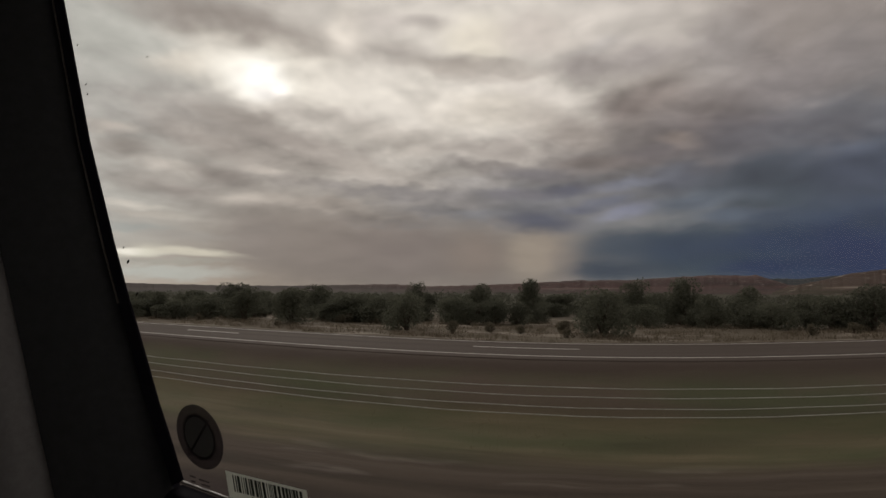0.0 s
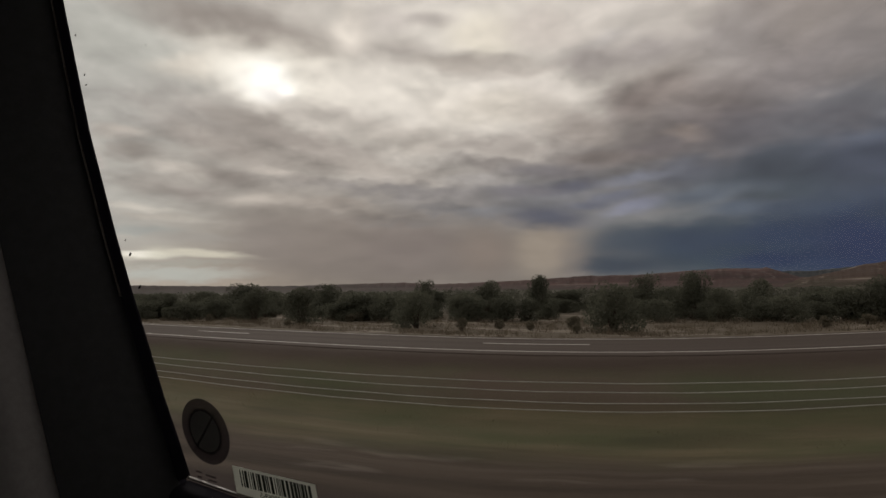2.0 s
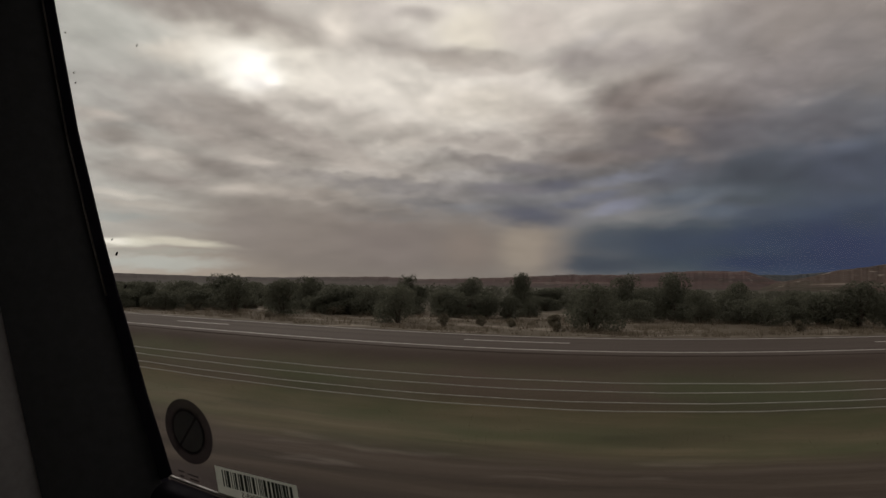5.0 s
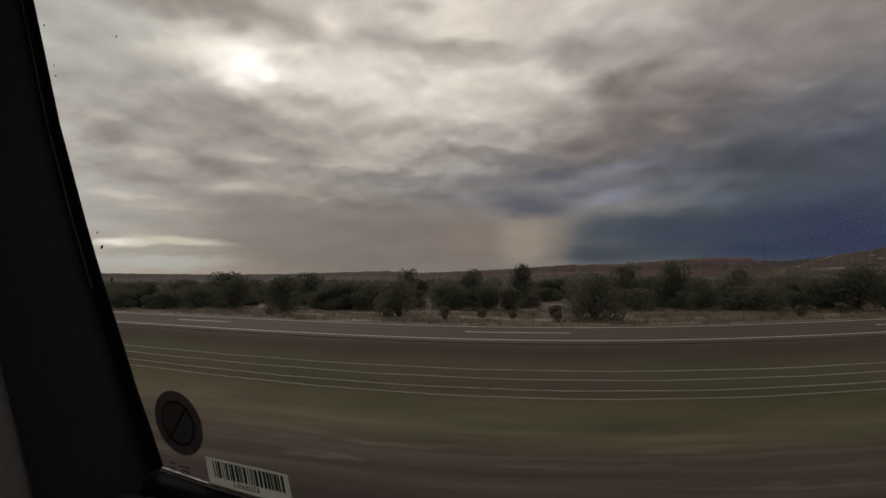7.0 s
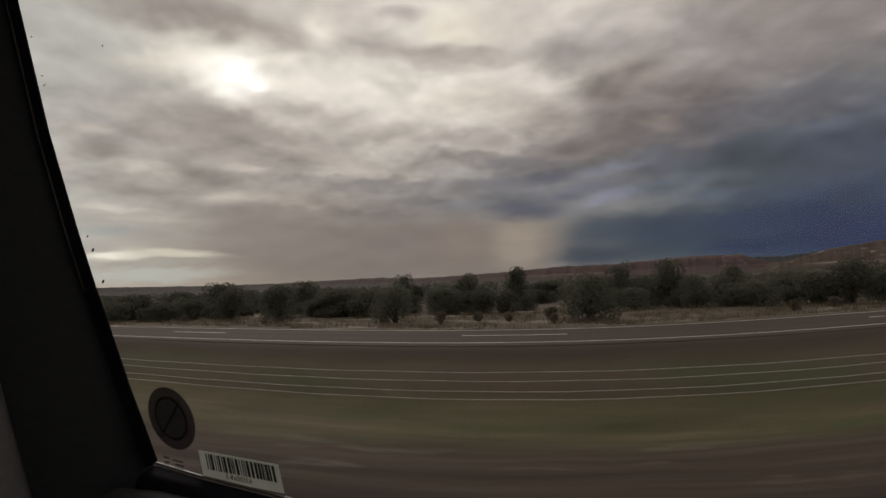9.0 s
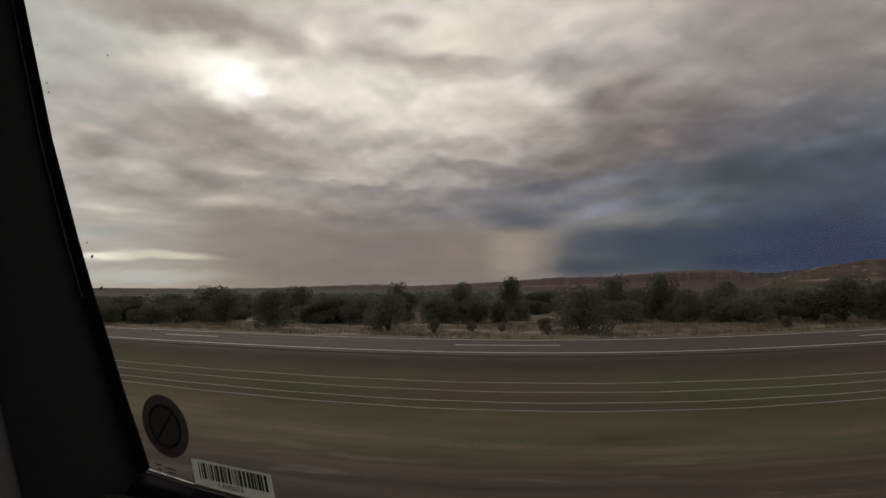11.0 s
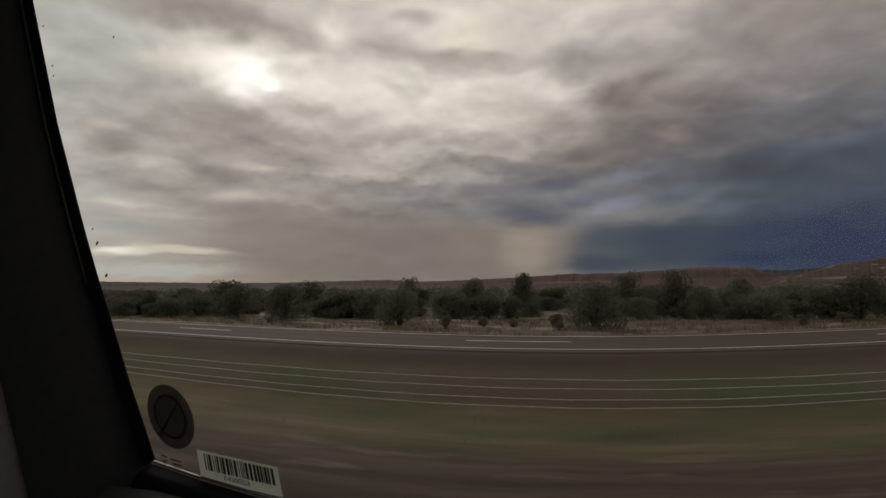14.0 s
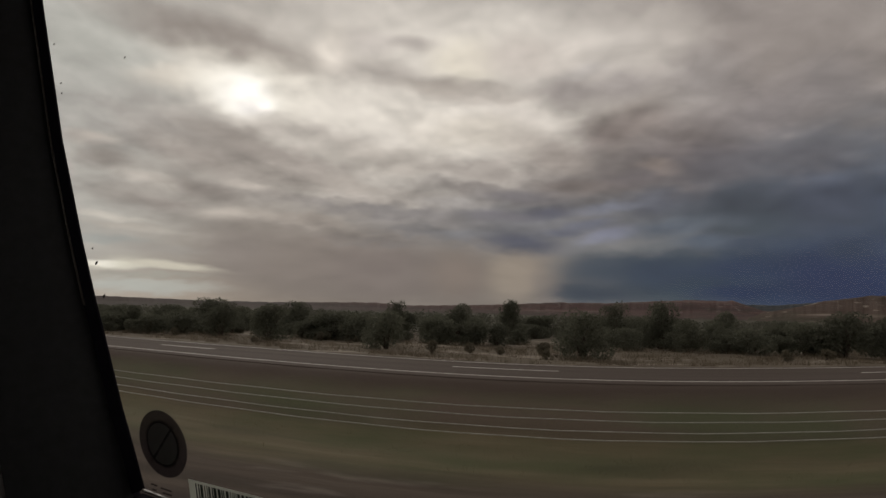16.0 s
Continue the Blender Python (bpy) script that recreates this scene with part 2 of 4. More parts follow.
cloud(13.6, 21.1, 3.7, 2.73, (0.296, 0.267, 0.257), 0.70, 0)  # warm grey upper deck
cloud(18.8, 17.9, 3.8, 2.24, (0.247, 0.220, 0.218), 0.70, 0)  # purple-grey upper deck
cloud(23.7, 19.1, 3.0, 2.52, (0.217, 0.196, 0.193), 0.70, 0)  # purple-grey upper deck beyond
cloud(10.0, 14.0, 1.7, 0.65, (0.261, 0.217, 0.195), 0.85, 4)  # small lit puff
cloud(7.0, 12.9, 3.0, 0.72, (0.138, 0.121, 0.123), 0.80, -4)  # slate under the puff
cloud(14.7, 13.6, 3.2, 1.45, (0.109, 0.104, 0.115), 0.80, -8)  # slate shoulder
cloud(20.8, 14.0, 4.4, 1.82, (0.144, 0.136, 0.147), 0.75, 0)  # storm top
cloud(16.4, 10.5, 3.5, 1.65, (0.067, 0.074, 0.090), 0.85, 0)  # dark storm heart
cloud(23.0, 10.0, 3.4, 2.26, (0.069, 0.076, 0.101), 0.80, 0)  # dark storm side
cloud(9.4, 10.7, 2.9, 1.23, (0.100, 0.104, 0.125), 0.80, 0)  # slate storm edge
cloud(-8.7, 12.5, 4.5, 0.54, (0.255, 0.228, 0.212), 0.85, 4)  # dark band under the deck
cloud(-3.2, 11.5, 3.9, 0.65, (0.172, 0.158, 0.164), 0.85, 4)  # dark band beyond
cloud(1.8, 12.4, 3.7, 0.64, (0.217, 0.184, 0.170), 0.80, 0)  # brown band
next_layer()
cloud(-9.9, 11.0, 3.4, 0.44, (0.360, 0.332, 0.314), 0.70, 2)  # paler row
cloud(-0.7, 9.9, 2.4, 0.65, (0.094, 0.094, 0.118), 0.85, -6)  # slate lump
cloud(-5.4, 9.7, 3.3, 0.55, (0.160, 0.149, 0.161), 0.80, 2)  # slate row
cloud(4.9, 10.3, 2.6, 0.47, (0.197, 0.204, 0.245), 0.75, -4)  # light wisp
cloud(5.1, 7.8, 2.4, 0.64, (0.210, 0.217, 0.276), 0.80, -12)  # lavender wisp
cloud(3.3, 8.7, 2.1, 0.54, (0.138, 0.144, 0.183), 0.75, -10)  # wisp shadow
cloud(10.3, 8.3, 2.9, 0.72, (0.123, 0.141, 0.173), 0.80, -6)  # wisp body
cloud(13.6, 7.0, 2.8, 0.60, (0.091, 0.109, 0.141), 0.75, 0)  # wisp tail
cloud(17.0, 6.7, 1.6, 0.49, (0.055, 0.067, 0.093), 0.80, 0)  # dark puff
cloud(-3.2, 7.0, 3.8, 0.99, (0.081, 0.085, 0.111), 0.90, 6)  # dark slate base
cloud(-9.1, 7.9, 2.8, 0.50, (0.215, 0.212, 0.222), 0.70, 0)  # pale strip in the slate
cloud(0.6, 8.0, 1.6, 0.43, (0.118, 0.123, 0.164), 0.60, 0)  # slate edge
cloud(-3.3, 4.1, 2.4, 1.55, (0.280, 0.235, 0.192), 0.85, 0)  # lit rain shaft
cloud(-0.8, 2.9, 1.4, 2.20, (0.184, 0.160, 0.147), 0.60, 0)  # shaft flank
cloud(4.2, 4.4, 3.4, 1.40, (0.059, 0.072, 0.093), 0.90, 0)  # teal rain
cloud(2.1, 2.3, 1.9, 1.09, (0.059, 0.069, 0.086), 0.85, 0)  # teal rain foot
cloud(10.2, 4.2, 3.9, 1.56, (0.044, 0.057, 0.084), 0.90, 0)  # rain-dark base
cloud(17.1, 4.4, 3.9, 1.27, (0.036, 0.048, 0.084), 0.90, 0)  # blue storm base
cloud(22.7, 3.6, 3.4, 1.84, (0.032, 0.040, 0.081), 0.90, 0)  # deep blue storm base
cloud(24.3, 6.2, 1.8, 1.35, (0.044, 0.055, 0.083), 0.75, 0)  # blue storm side
next_layer()
cloud(16.2, 2.4, 3.5, 0.69, (0.029, 0.039, 0.080), 0.85, 0)  # deepest base over the mesa
cloud(4.4, 2.1, 4.1, 0.97, (0.049, 0.060, 0.078), 0.90, 0)  # rain over the foot of the mesa

# billows inside the deck: soft masses, their tops lit from above and their undersides darker
bill = wnoise(deck_vec(5.0, 1.3), 1.0, 2.5, 0.45, 0.3).outputs["Fac"]
bill_low = wnoise(deck_vec(5.0, 1.3, 0.02), 1.0, 2.5, 0.45, 0.3).outputs["Fac"]
relief = wmath("SUBTRACT", bill, bill_low)
# rain and the storm's base are smoother than the lumpy deck above them
lumpy = wmath("DIVIDE", wmath("SUBTRACT", cloud_el, 5.0), 6.0, True)
lumpy = wmath("ADD", 0.15, wmath("MULTIPLY", lumpy, 0.85))
# cumulus lumps: round tops with dark creases between them
lump = wnoise(deck_vec(9.0, 5.5), 1.0, 2.0, 0.5, 0.4).outputs["Fac"]
lump = wmath("ABSOLUTE", wmath("SUBTRACT", lump, 0.5))
shade = wmath("ADD", wmath("MULTIPLY", wmath("SUBTRACT", bill, 0.5), 0.24), wmath("MULTIPLY", relief, 0.9))
shade = wmath("ADD", shade, wmath("MULTIPLY", wmath("SUBTRACT", lump, 0.09), 0.45))
puff = wnoise(deck_vec(19.0, 9.1), 1.0, 2.0, 0.5, 0.6).outputs["Fac"]
puff = wmath("ABSOLUTE", wmath("SUBTRACT", puff, 0.5))
shade = wmath("ADD", shade, wmath("MULTIPLY", wmath("SUBTRACT", puff, 0.08), 0.18))
shade = wmath("ADD", 1.0, wmath("MULTIPLY", shade, lumpy))
billow = wn.new("ShaderNodeMix")
billow.data_type, billow.blend_type = "RGBA", "MULTIPLY"
billow.inputs[0].default_value = 1.0
wl.new(deck[0], billow.inputs[6])
wl.new(shade, billow.inputs[7])
background = wn.new("ShaderNodeBackground")
wl.new(billow.outputs[2], background.inputs[0])
background.inputs[1].default_value = 1.05
world_out = wn.new("ShaderNodeOutputWorld")
wl.new(background.outputs[0], world_out.inputs[0])

sun = new("sun", bpy.data.lights.new("sun", "SUN"))
sun.data.energy, sun.data.angle, sun.data.color = 0.6, radians(18), (1.0, 0.93, 0.84)
sa, se = radians(SUN_AZ), radians(SUN_EL)
sun.matrix_world = look((0, 0, 40), (-math.sin(sa) * math.cos(se), -math.cos(sa) * math.cos(se), 40 - math.sin(se)))

# ---------------------------------------------------------------- materials


class Mat:
    """A small helper round one node material."""

    def __init__(self, name, rough=0.8, metal=0.0, spec=0.3):
        self.m = bpy.data.materials.new(name)
        self.m.use_nodes = True
        self.n, self.l = self.m.node_tree.nodes, self.m.node_tree.links
        self.b = self.n["Principled BSDF"]
        self.b.inputs["Roughness"].default_value = rough
        self.b.inputs["Metallic"].default_value = metal
        self.b.inputs["Specular IOR Level"].default_value = spec

    def coords(self, scale=(1, 1, 1), space="Object"):
        tc, mp = self.n.new("ShaderNodeTexCoord"), self.n.new("ShaderNodeMapping")
        mp.inputs["Scale"].default_value = scale
        self.l.new(tc.outputs[space], mp.inputs[0])
        return mp.outputs[0]

    def noise(self, vec, scale, detail=5, rough=0.6, distortion=0.0):
        n = self.n.new("ShaderNodeTexNoise")
        for k, v in (("Scale", scale), ("Detail", detail), ("Roughness", rough), ("Distortion", distortion)):
            n.inputs[k].default_value = v
        self.l.new(vec, n.inputs["Vector"])
        return n.outputs["Fac"]

    def ramp(self, fac, *stops):
        r = self.n.new("ShaderNodeValToRGB")
        e = r.color_ramp.elements
        while len(e) < len(stops):
            e.new(0.5)
        for el, (p, c) in zip(e, stops):
            el.position = p
            el.color = (*c, 1) if len(c) == 3 else c
        self.l.new(fac, r.inputs[0])
        return r.outputs[0]

    def mix(self, fac, a, b, kind="MIX"):
        n = self.n.new("ShaderNodeMix")
        n.data_type, n.blend_type = "RGBA", kind
        for i, v in ((0, fac), (6, a), (7, b)):
            if isinstance(v, (int, float)):
                n.inputs[i].default_value = v
            elif isinstance(v, tuple):
                n.inputs[i].default_value = (*v, 1)
            else:
                self.l.new(v, n.inputs[i])
        return n.outputs[2]

    def math(self, op, a, b=0.0, clamp=False):
        n = self.n.new("ShaderNodeMath")
        n.operation, n.use_clamp = op, clamp
        for i, v in enumerate((a, b)):
            if isinstance(v, (int, float)):
                n.inputs[i].default_value = v
            else:
                self.l.new(v, n.inputs[i])
        return n.outputs[0]

    def axis(self, vec, i):
        n = self.n.new("ShaderNodeSeparateXYZ")
        self.l.new(vec, n.inputs[0])
        return n.outputs[i]

    def colour(self, socket):
        if isinstance(socket, tuple):
            self.b.inputs["Base Color"].default_value = (*socket, 1)
        else:
            self.l.new(socket, self.b.inputs["Base Color"])
        return self

    def bump(self, height, strength=0.3, distance=0.02):
        n = self.n.new("ShaderNodeBump")
        n.inputs["Strength"].default_value = strength
        n.inputs["Distance"].default_value = distance
        self.l.new(height, n.inputs["Height"])
        self.l.new(n.outputs[0], self.b.inputs["Normal"])
        return self

    def island(self):
        return self.n.new("ShaderNodeNewGeometry").outputs["Random Per Island"]

    def each(self):
        return self.n.new("ShaderNodeObjectInfo").outputs["Random"]


def smoothband(m, y, lo, hi, soft):
    """1 between lo and hi metres from the line, fading over soft metres."""
    a = m.math("DIVIDE", m.math("SUBTRACT", y, lo - soft / 2), soft, True)
    b = m.math("DIVIDE", m.math("SUBTRACT", hi + soft / 2, y), soft, True)
    return m.math("MULTIPLY", a, b)


def ground_material():
    m = Mat("ground_soil", 0.95, spec=0.1)
    p = m.coords((1, 1, 1), "UV")
    along = m.coords((0.05, 1.0, 1.0), "UV")
    y = m.axis(p, 1)
    wob = m.math("ADD", y, m.math("MULTIPLY", m.math("SUBTRACT", m.noise(m.coords((0.12, 0.4, 1), "UV"), 1.0, 4), 0.5), 1.6))
    streak = m.noise(along, 2.2, 6, 0.62)
    grain = m.noise(p, 14.0, 6, 0.7)
    patch = m.noise(m.coords((0.22, 0.5, 1), "UV"), 0.8, 4, 0.55)
    dirt = m.ramp(streak, (0.3, (0.074, 0.057, 0.045)), (0.5, (0.108, 0.084, 0.066)), (0.72, (0.160, 0.127, 0.101)))
    dirt = m.mix(m.ramp(m.noise(m.coords((0.35, 1.5, 1), "UV"), 0.9, 3, 0.5), (0.60, (0, 0, 0)), (0.70, (0.5, 0.5, 0.5))), dirt, (0.29, 0.245, 0.21))
    grass = m.ramp(streak, (0.3, (0.148, 0.124, 0.076)), (0.52, (0.186, 0.156, 0.096)), (0.72, (0.235, 0.194, 0.125)))
    green = m.mix(m.ramp(patch, (0.40, (0, 0, 0)), (0.60, (1, 1, 1))), grass, (0.126, 0.130, 0.070))
    straw = m.ramp(streak, (0.3, (0.15, 0.125, 0.095)), (0.6, (0.21, 0.175, 0.135)), (0.75, (0.27, 0.225, 0.175)))
    sand = m.noise(m.coords((0.16, 0.55, 1), "UV"), 1.0, 3, 0.5)
    straw = m.mix(m.ramp(sand, (0.54, (0, 0, 0)), (0.62, (0.85, 0.85, 0.85))), straw, (0.40, 0.345, 0.285))
    bank = m.ramp(patch, (0.38, (0.180, 0.143, 0.112)), (0.5, (0.172, 0.154, 0.108)), (0.62, (0.145, 0.150, 0.092)))
    c = m.mix(smoothband(m, wob, 10.3, 13.7, 0.9), dirt, green)
    weeds = m.ramp(m.noise(m.coords((0.30, 0.9, 1), "UV"), 0.75, 3, 0.5, 0.4), (0.56, (0, 0, 0)), (0.70, (0.5, 0.5, 0.5)))
    c = m.mix(m.mix(1.0, smoothband(m, wob, 9.9, 12.6, 1.2), weeds, "MULTIPLY"), c, (0.070, 0.072, 0.042))
    c = m.mix(smoothband(m, wob, 13.7, 16.6, 0.8), c, bank)
    c = m.mix(smoothband(m, wob, 15.1, 17.0, 0.7), c, (0.120, 0.092, 0.077))
    c = m.mix(smoothband(m, wob, 21.6, 60.0, 0.8), c, straw)
    c = m.mix(smoothband(m, y, 60.0, 9000.0, 40.0), c, (0.12, 0.112, 0.085))
    c = m.mix(smoothband(m, wob, -90.0, 7.9, 0.6), c, (0.060, 0.044, 0.040))
    c = m.mix(0.35, c, m.ramp(grain, (0.25, (0.3, 0.3, 0.3)), (0.75, (1, 1, 1))), "MULTIPLY")
    m.colour(c).bump(grain, 0.5, 0.03)
    return m.m


def asphalt_material():
    m = Mat("asphalt_worn", 0.95, spec=0.08)
    p = m.coords((1, 1, 1), "UV")
    streak = m.noise(m.coords((0.06, 1.6, 1), "UV"), 1.0, 5, 0.6)
    grain = m.noise(p, 60.0, 3, 0.7)
    c = m.ramp(streak, (0.3, (0.105, 0.083, 0.072)), (0.7, (0.15, 0.122, 0.106)))
    c = m.mix(0.4, c, m.ramp(grain, (0.3, (0.5, 0.5, 0.5)), (0.7, (1, 1, 1))), "MULTIPLY")
    m.colour(c).bump(grain, 0.25, 0.01)
    return m.m


def simple(name, a, b, scale, rough=0.8, metal=0.0, bump=0.2, stretch=(1, 1, 1), spec=0.3, detail=5):
    m = Mat(name, rough, metal, spec)
    f = m.noise(m.coords(stretch), scale, detail)
    m.colour(m.ramp(f, (0.3, a), (0.7, b))).bump(f, bump, 0.01)
    return m.m


def leaf_material(name, dark, light, each=0.25):
    m = Mat(name, 0.75, spec=0.15)
    c = m.mix(m.island(), dark, light)
    k = m.ramp(m.each(), (0.0, (1 - each, 1 - each, 1 - each)), (1.0, (1, 1, 1)))
    c = m.mix(1.0, c, k, "MULTIPLY")
    m.colour(c)
    t, x = m.n.new("ShaderNodeBsdfTranslucent"), m.n.new("ShaderNodeMixShader")
    m.l.new(c, t.inputs[0])
    x.inputs[0].default_value = 0.45
    m.l.new(m.b.outputs[0], x.inputs[1])
    m.l.new(t.outputs[0], x.inputs[2])
    m.l.new(x.outputs[0], m.n["Material Output"].inputs[0])
    return m.m


def rock_material(name, reds, pale, green):
    m = Mat(name, 0.95, spec=0.05)
    p = m.coords((0.01, 0.01, 0.01))
    z = m.axis(m.coords(), 2)
    strata = m.noise(m.coords((0.0012, 0.0012, 0.055)), 1.0, 5, 0.6)
    blot = m.noise(p, 1.6, 6, 0.6)
    c = m.ramp(strata, (0.32, reds[0]), (0.5, reds[1]), (0.62, reds[2]), (0.72, pale))
    fleck = m.noise(m.coords((0.03, 0.03, 0.16)), 1.0, 4, 0.6)
    c = m.mix(m.ramp(fleck, (0.6, (0, 0, 0)), (0.68, (0.8, 0.8, 0.8))), c, pale)
    # rain haze painted into the rock: greyer towards the west
    west_haze = m.math("DIVIDE", m.math("SUBTRACT", -250.0, m.axis(m.coords(), 0)), 1300.0, True)
    c = m.mix(m.math("MULTIPLY", west_haze, 0.75), c, (0.115, 0.105, 0.102))
    low = m.math("SUBTRACT", 1.0, m.math("DIVIDE", z, 26.0), True)
    c = m.mix(m.math("MULTIPLY", low, m.ramp(blot, (0.35, (0.2, 0.2, 0.2)), (0.6, (1, 1, 1)))), c, green)
    c = m.mix(m.ramp(blot, (0.52, (0, 0, 0)), (0.68, (0.5, 0.5, 0.5))), c, green)
    m.colour(c)
    return m.m


M_GROUND = ground_material()
M_ASPHALT = asphalt_material()
M_LINE = simple("worn_road_paint", (0.7, 0.66, 0.61), (0.86, 0.82, 0.77), 9.0, 0.7, stretch=(0.3, 3, 1))
M_WIRE = simple("galvanised_wire", (0.5, 0.49, 0.46), (0.62, 0.6, 0.56), 6.0, 0.55, 0.2)
M_POST = simple("weathered_post", (0.10, 0.085, 0.07), (0.2, 0.175, 0.15), 8.0, 0.9, stretch=(3, 3, 0.6))
M_BARK = simple("juniper_bark", (0.05, 0.04, 0.032), (0.12, 0.095, 0.075), 12.0, 0.95, stretch=(2, 2, 0.5))
M_JUNIPER = leaf_material("juniper_needles", (0.132, 0.138, 0.102), (0.190, 0.192, 0.146))
M_SAGE = leaf_material("sage_leaves", (0.19, 0.17, 0.125), (0.26, 0.23, 0.17))
M_FARWOOD = leaf_material("far_scrub_leaves", (0.138, 0.140, 0.110), (0.178, 0.178, 0.140))
M_DRYGRASS = leaf_material("dry_grass", (0.16, 0.132, 0.095), (0.25, 0.205, 0.15))
M_VERGEGRASS = leaf_material("verge_grass", (0.19, 0.172, 0.105), (0.225, 0.198, 0.122))
M_MESA = rock_material("red_mesa_rock", ((0.112, 0.088, 0.086), (0.145, 0.10, 0.096), (0.17, 0.112, 0.105)), (0.29, 0.245, 0.23), (0.095, 0.088, 0.074))
M_HILL = rock_material("near_hill_rock", ((0.10, 0.080, 0.070), (0.13, 0.098, 0.084), (0.155, 0.115, 0.098)), (0.40, 0.35, 0.30), (0.075, 0.072, 0.054))
M_TRIM = simple("black_trim_plastic", (0.054, 0.054, 0.056), (0.068, 0.068, 0.070), 90.0, 0.75, bump=0.05)
M_RUBBER = simple("black_rubber", (0.018, 0.016, 0.023), (0.024, 0.022, 0.029), 60.0, 0.9, bump=0.05, spec=0.02)
M_PANEL = simple("grey_interior_panel", (0.29, 0.272, 0.266), (0.35, 0.33, 0.325), 120.0, 0.7, bump=0.1)
M_LOWER = simple("dark_grey_sill_plastic", (0.085, 0.082, 0.080), (0.11, 0.106, 0.103), 120.0, 0.75, bump=0.1)
M_LINING = simple("dark_cabin_lining", (0.20, 0.195, 0.185), (0.25, 0.24, 0.23), 80.0, 0.9, bump=0.1)
M_SEAM = simple("pale_seal_edge", (0.20, 0.18, 0.155), (0.27, 0.245, 0.215), 50.0, 0.5)
M_INK = simple("dark_ink", (0.030, 0.038, 0.030), (0.045, 0.055, 0.045), 90.0, 0.7, bump=0.02)


def film_material(name, paper, through_part, clear):
    """Thin film or paper on the glass: some daylight passes through it."""
    m = Mat(name, 0.7)
    f = m.ramp(m.noise(m.coords(), 70.0, 4), (0.3, tuple(0.88 * c for c in paper)), (0.7, paper))
    m.colour(f)
    t, x = m.n.new("ShaderNodeBsdfTranslucent"), m.n.new("ShaderNodeMixShader")
    m.l.new(f, t.inputs[0])
    x.inputs[0].default_value = through_part
    m.l.new(m.b.outputs[0], x.inputs[1])
    m.l.new(t.outputs[0], x.inputs[2])
    c, y = m.n.new("ShaderNodeBsdfTransparent"), m.n.new("ShaderNodeMixShader")
    y.inputs[0].default_value = clear
    m.l.new(x.outputs[0], y.inputs[1])
    m.l.new(c.outputs[0], y.inputs[2])
    m.l.new(y.outputs[0], m.n["Material Output"].inputs[0])
    return m.m


def glass_material():
    m = Mat("window_glass")
    t, g, x = m.n.new("ShaderNodeBsdfTransparent"), m.n.new("ShaderNodeBsdfGlossy"), m.n.new("ShaderNodeMixShader")
    t.inputs[0].default_value = (0.985, 0.985, 0.98, 1)
    g.inputs["Roughness"].default_value = 0.02
    x.inputs[0].default_value = 0.02
    m.l.new(t.outputs[0], x.inputs[1])
    m.l.new(g.outputs[0], x.inputs[2])
    m.l.new(x.outputs[0], m.n["Material Output"].inputs[0])
    return m.m


M_LABEL = film_material("label_paper", (0.74, 0.75, 0.70), 0.7, 0.0)
M_DISC = film_material("smoky_sticker_film", (0.045, 0.034, 0.038), 0.6, 0.28)
M_DISC_MID = film_material("sticker_middle_film", (0.26, 0.26, 0.245), 0.85, 0.35)
M_DISC_RING = film_material("sticker_ring_print", (0.050, 0.036, 0.038), 0.6, 0.5)
# M_DROP: a rain drop's dark refraction, painted as opaque brown
M_GLASS, M_DROP = glass_material(), simple("dark_drop_paint", (0.02, 0.017, 0.013), (0.05, 0.043, 0.034), 900.0, 0.15)

# ---------------------------------------------------------------- mesh helpers


def mesh_of(name, verts, faces, mat, smooth=False):
    me = bpy.data.meshes.new(name)
    me.from_pydata([tuple(map(float, v)) for v in verts], [], [tuple(map(int, f)) for f in faces])
    me.materials.append(mat)
    if smooth:
        me.polygons.foreach_set("use_smooth", [True] * len(me.polygons))
    me.update()
    return me


def part(name, me, parent=None, label="", m=None):
    ob = new(name, me)
    ob.parent = parent
    if m is not None:
        ob.matrix_basis = m
    return tagged(ob, label)


def empty(name, m=None):
    ob = new(name)
    ob.empty_display_size = 0.1
    if m is not None:
        ob.matrix_basis = m
    return ob


def bm_mesh(name, bm, mat, smooth=False):
    me = bpy.data.meshes.new(name)
    bm.to_mesh(me)
    bm.free()
    me.materials.append(mat)
    if smooth:
        me.polygons.foreach_set("use_smooth", [True] * len(me.polygons))
    return me


def box_mesh(name, lo, hi, mat, bevel=0.0):
    bm = bmesh.new()
    bmesh.ops.create_cube(bm, size=1.0)
    for v in bm.verts:
        v.co = Vector([l + (c + 0.5) * (h - l) for c, l, h in zip(v.co, lo, hi)])
    if bevel:
        bmesh.ops.bevel(bm, geom=bm.edges[:], offset=bevel, segments=2, affect="EDGES", profile=0.5)
    return bm_mesh(name, bm, mat)


def sweep_mesh(name, path, profile, mat, side, smooth=True):
    """A bar: a closed profile (u across, v towards side) carried along path; side is the world direction of v."""
    verts, faces, n = [], [], len(profile)
    path = [Vector(p) for p in path]
    side = Vector(side).normalized()
    for i, p in enumerate(path):
        d = (path[min(i + 1, len(path) - 1)] - path[max(i - 1, 0)]).normalized()
        u = d.cross(side).normalized()
        verts += [p + u * a + side * b for a, b in profile]
    for i in range(len(path) - 1):
        for j in range(n):
            k = (j + 1) % n
            faces.append((i * n + j, i * n + k, (i + 1) * n + k, (i + 1) * n + j))
    faces.append(tuple(range(n))[::-1])
    faces.append(tuple(range((len(path) - 1) * n, len(path) * n)))
    return mesh_of(name, verts, faces, mat, smooth)


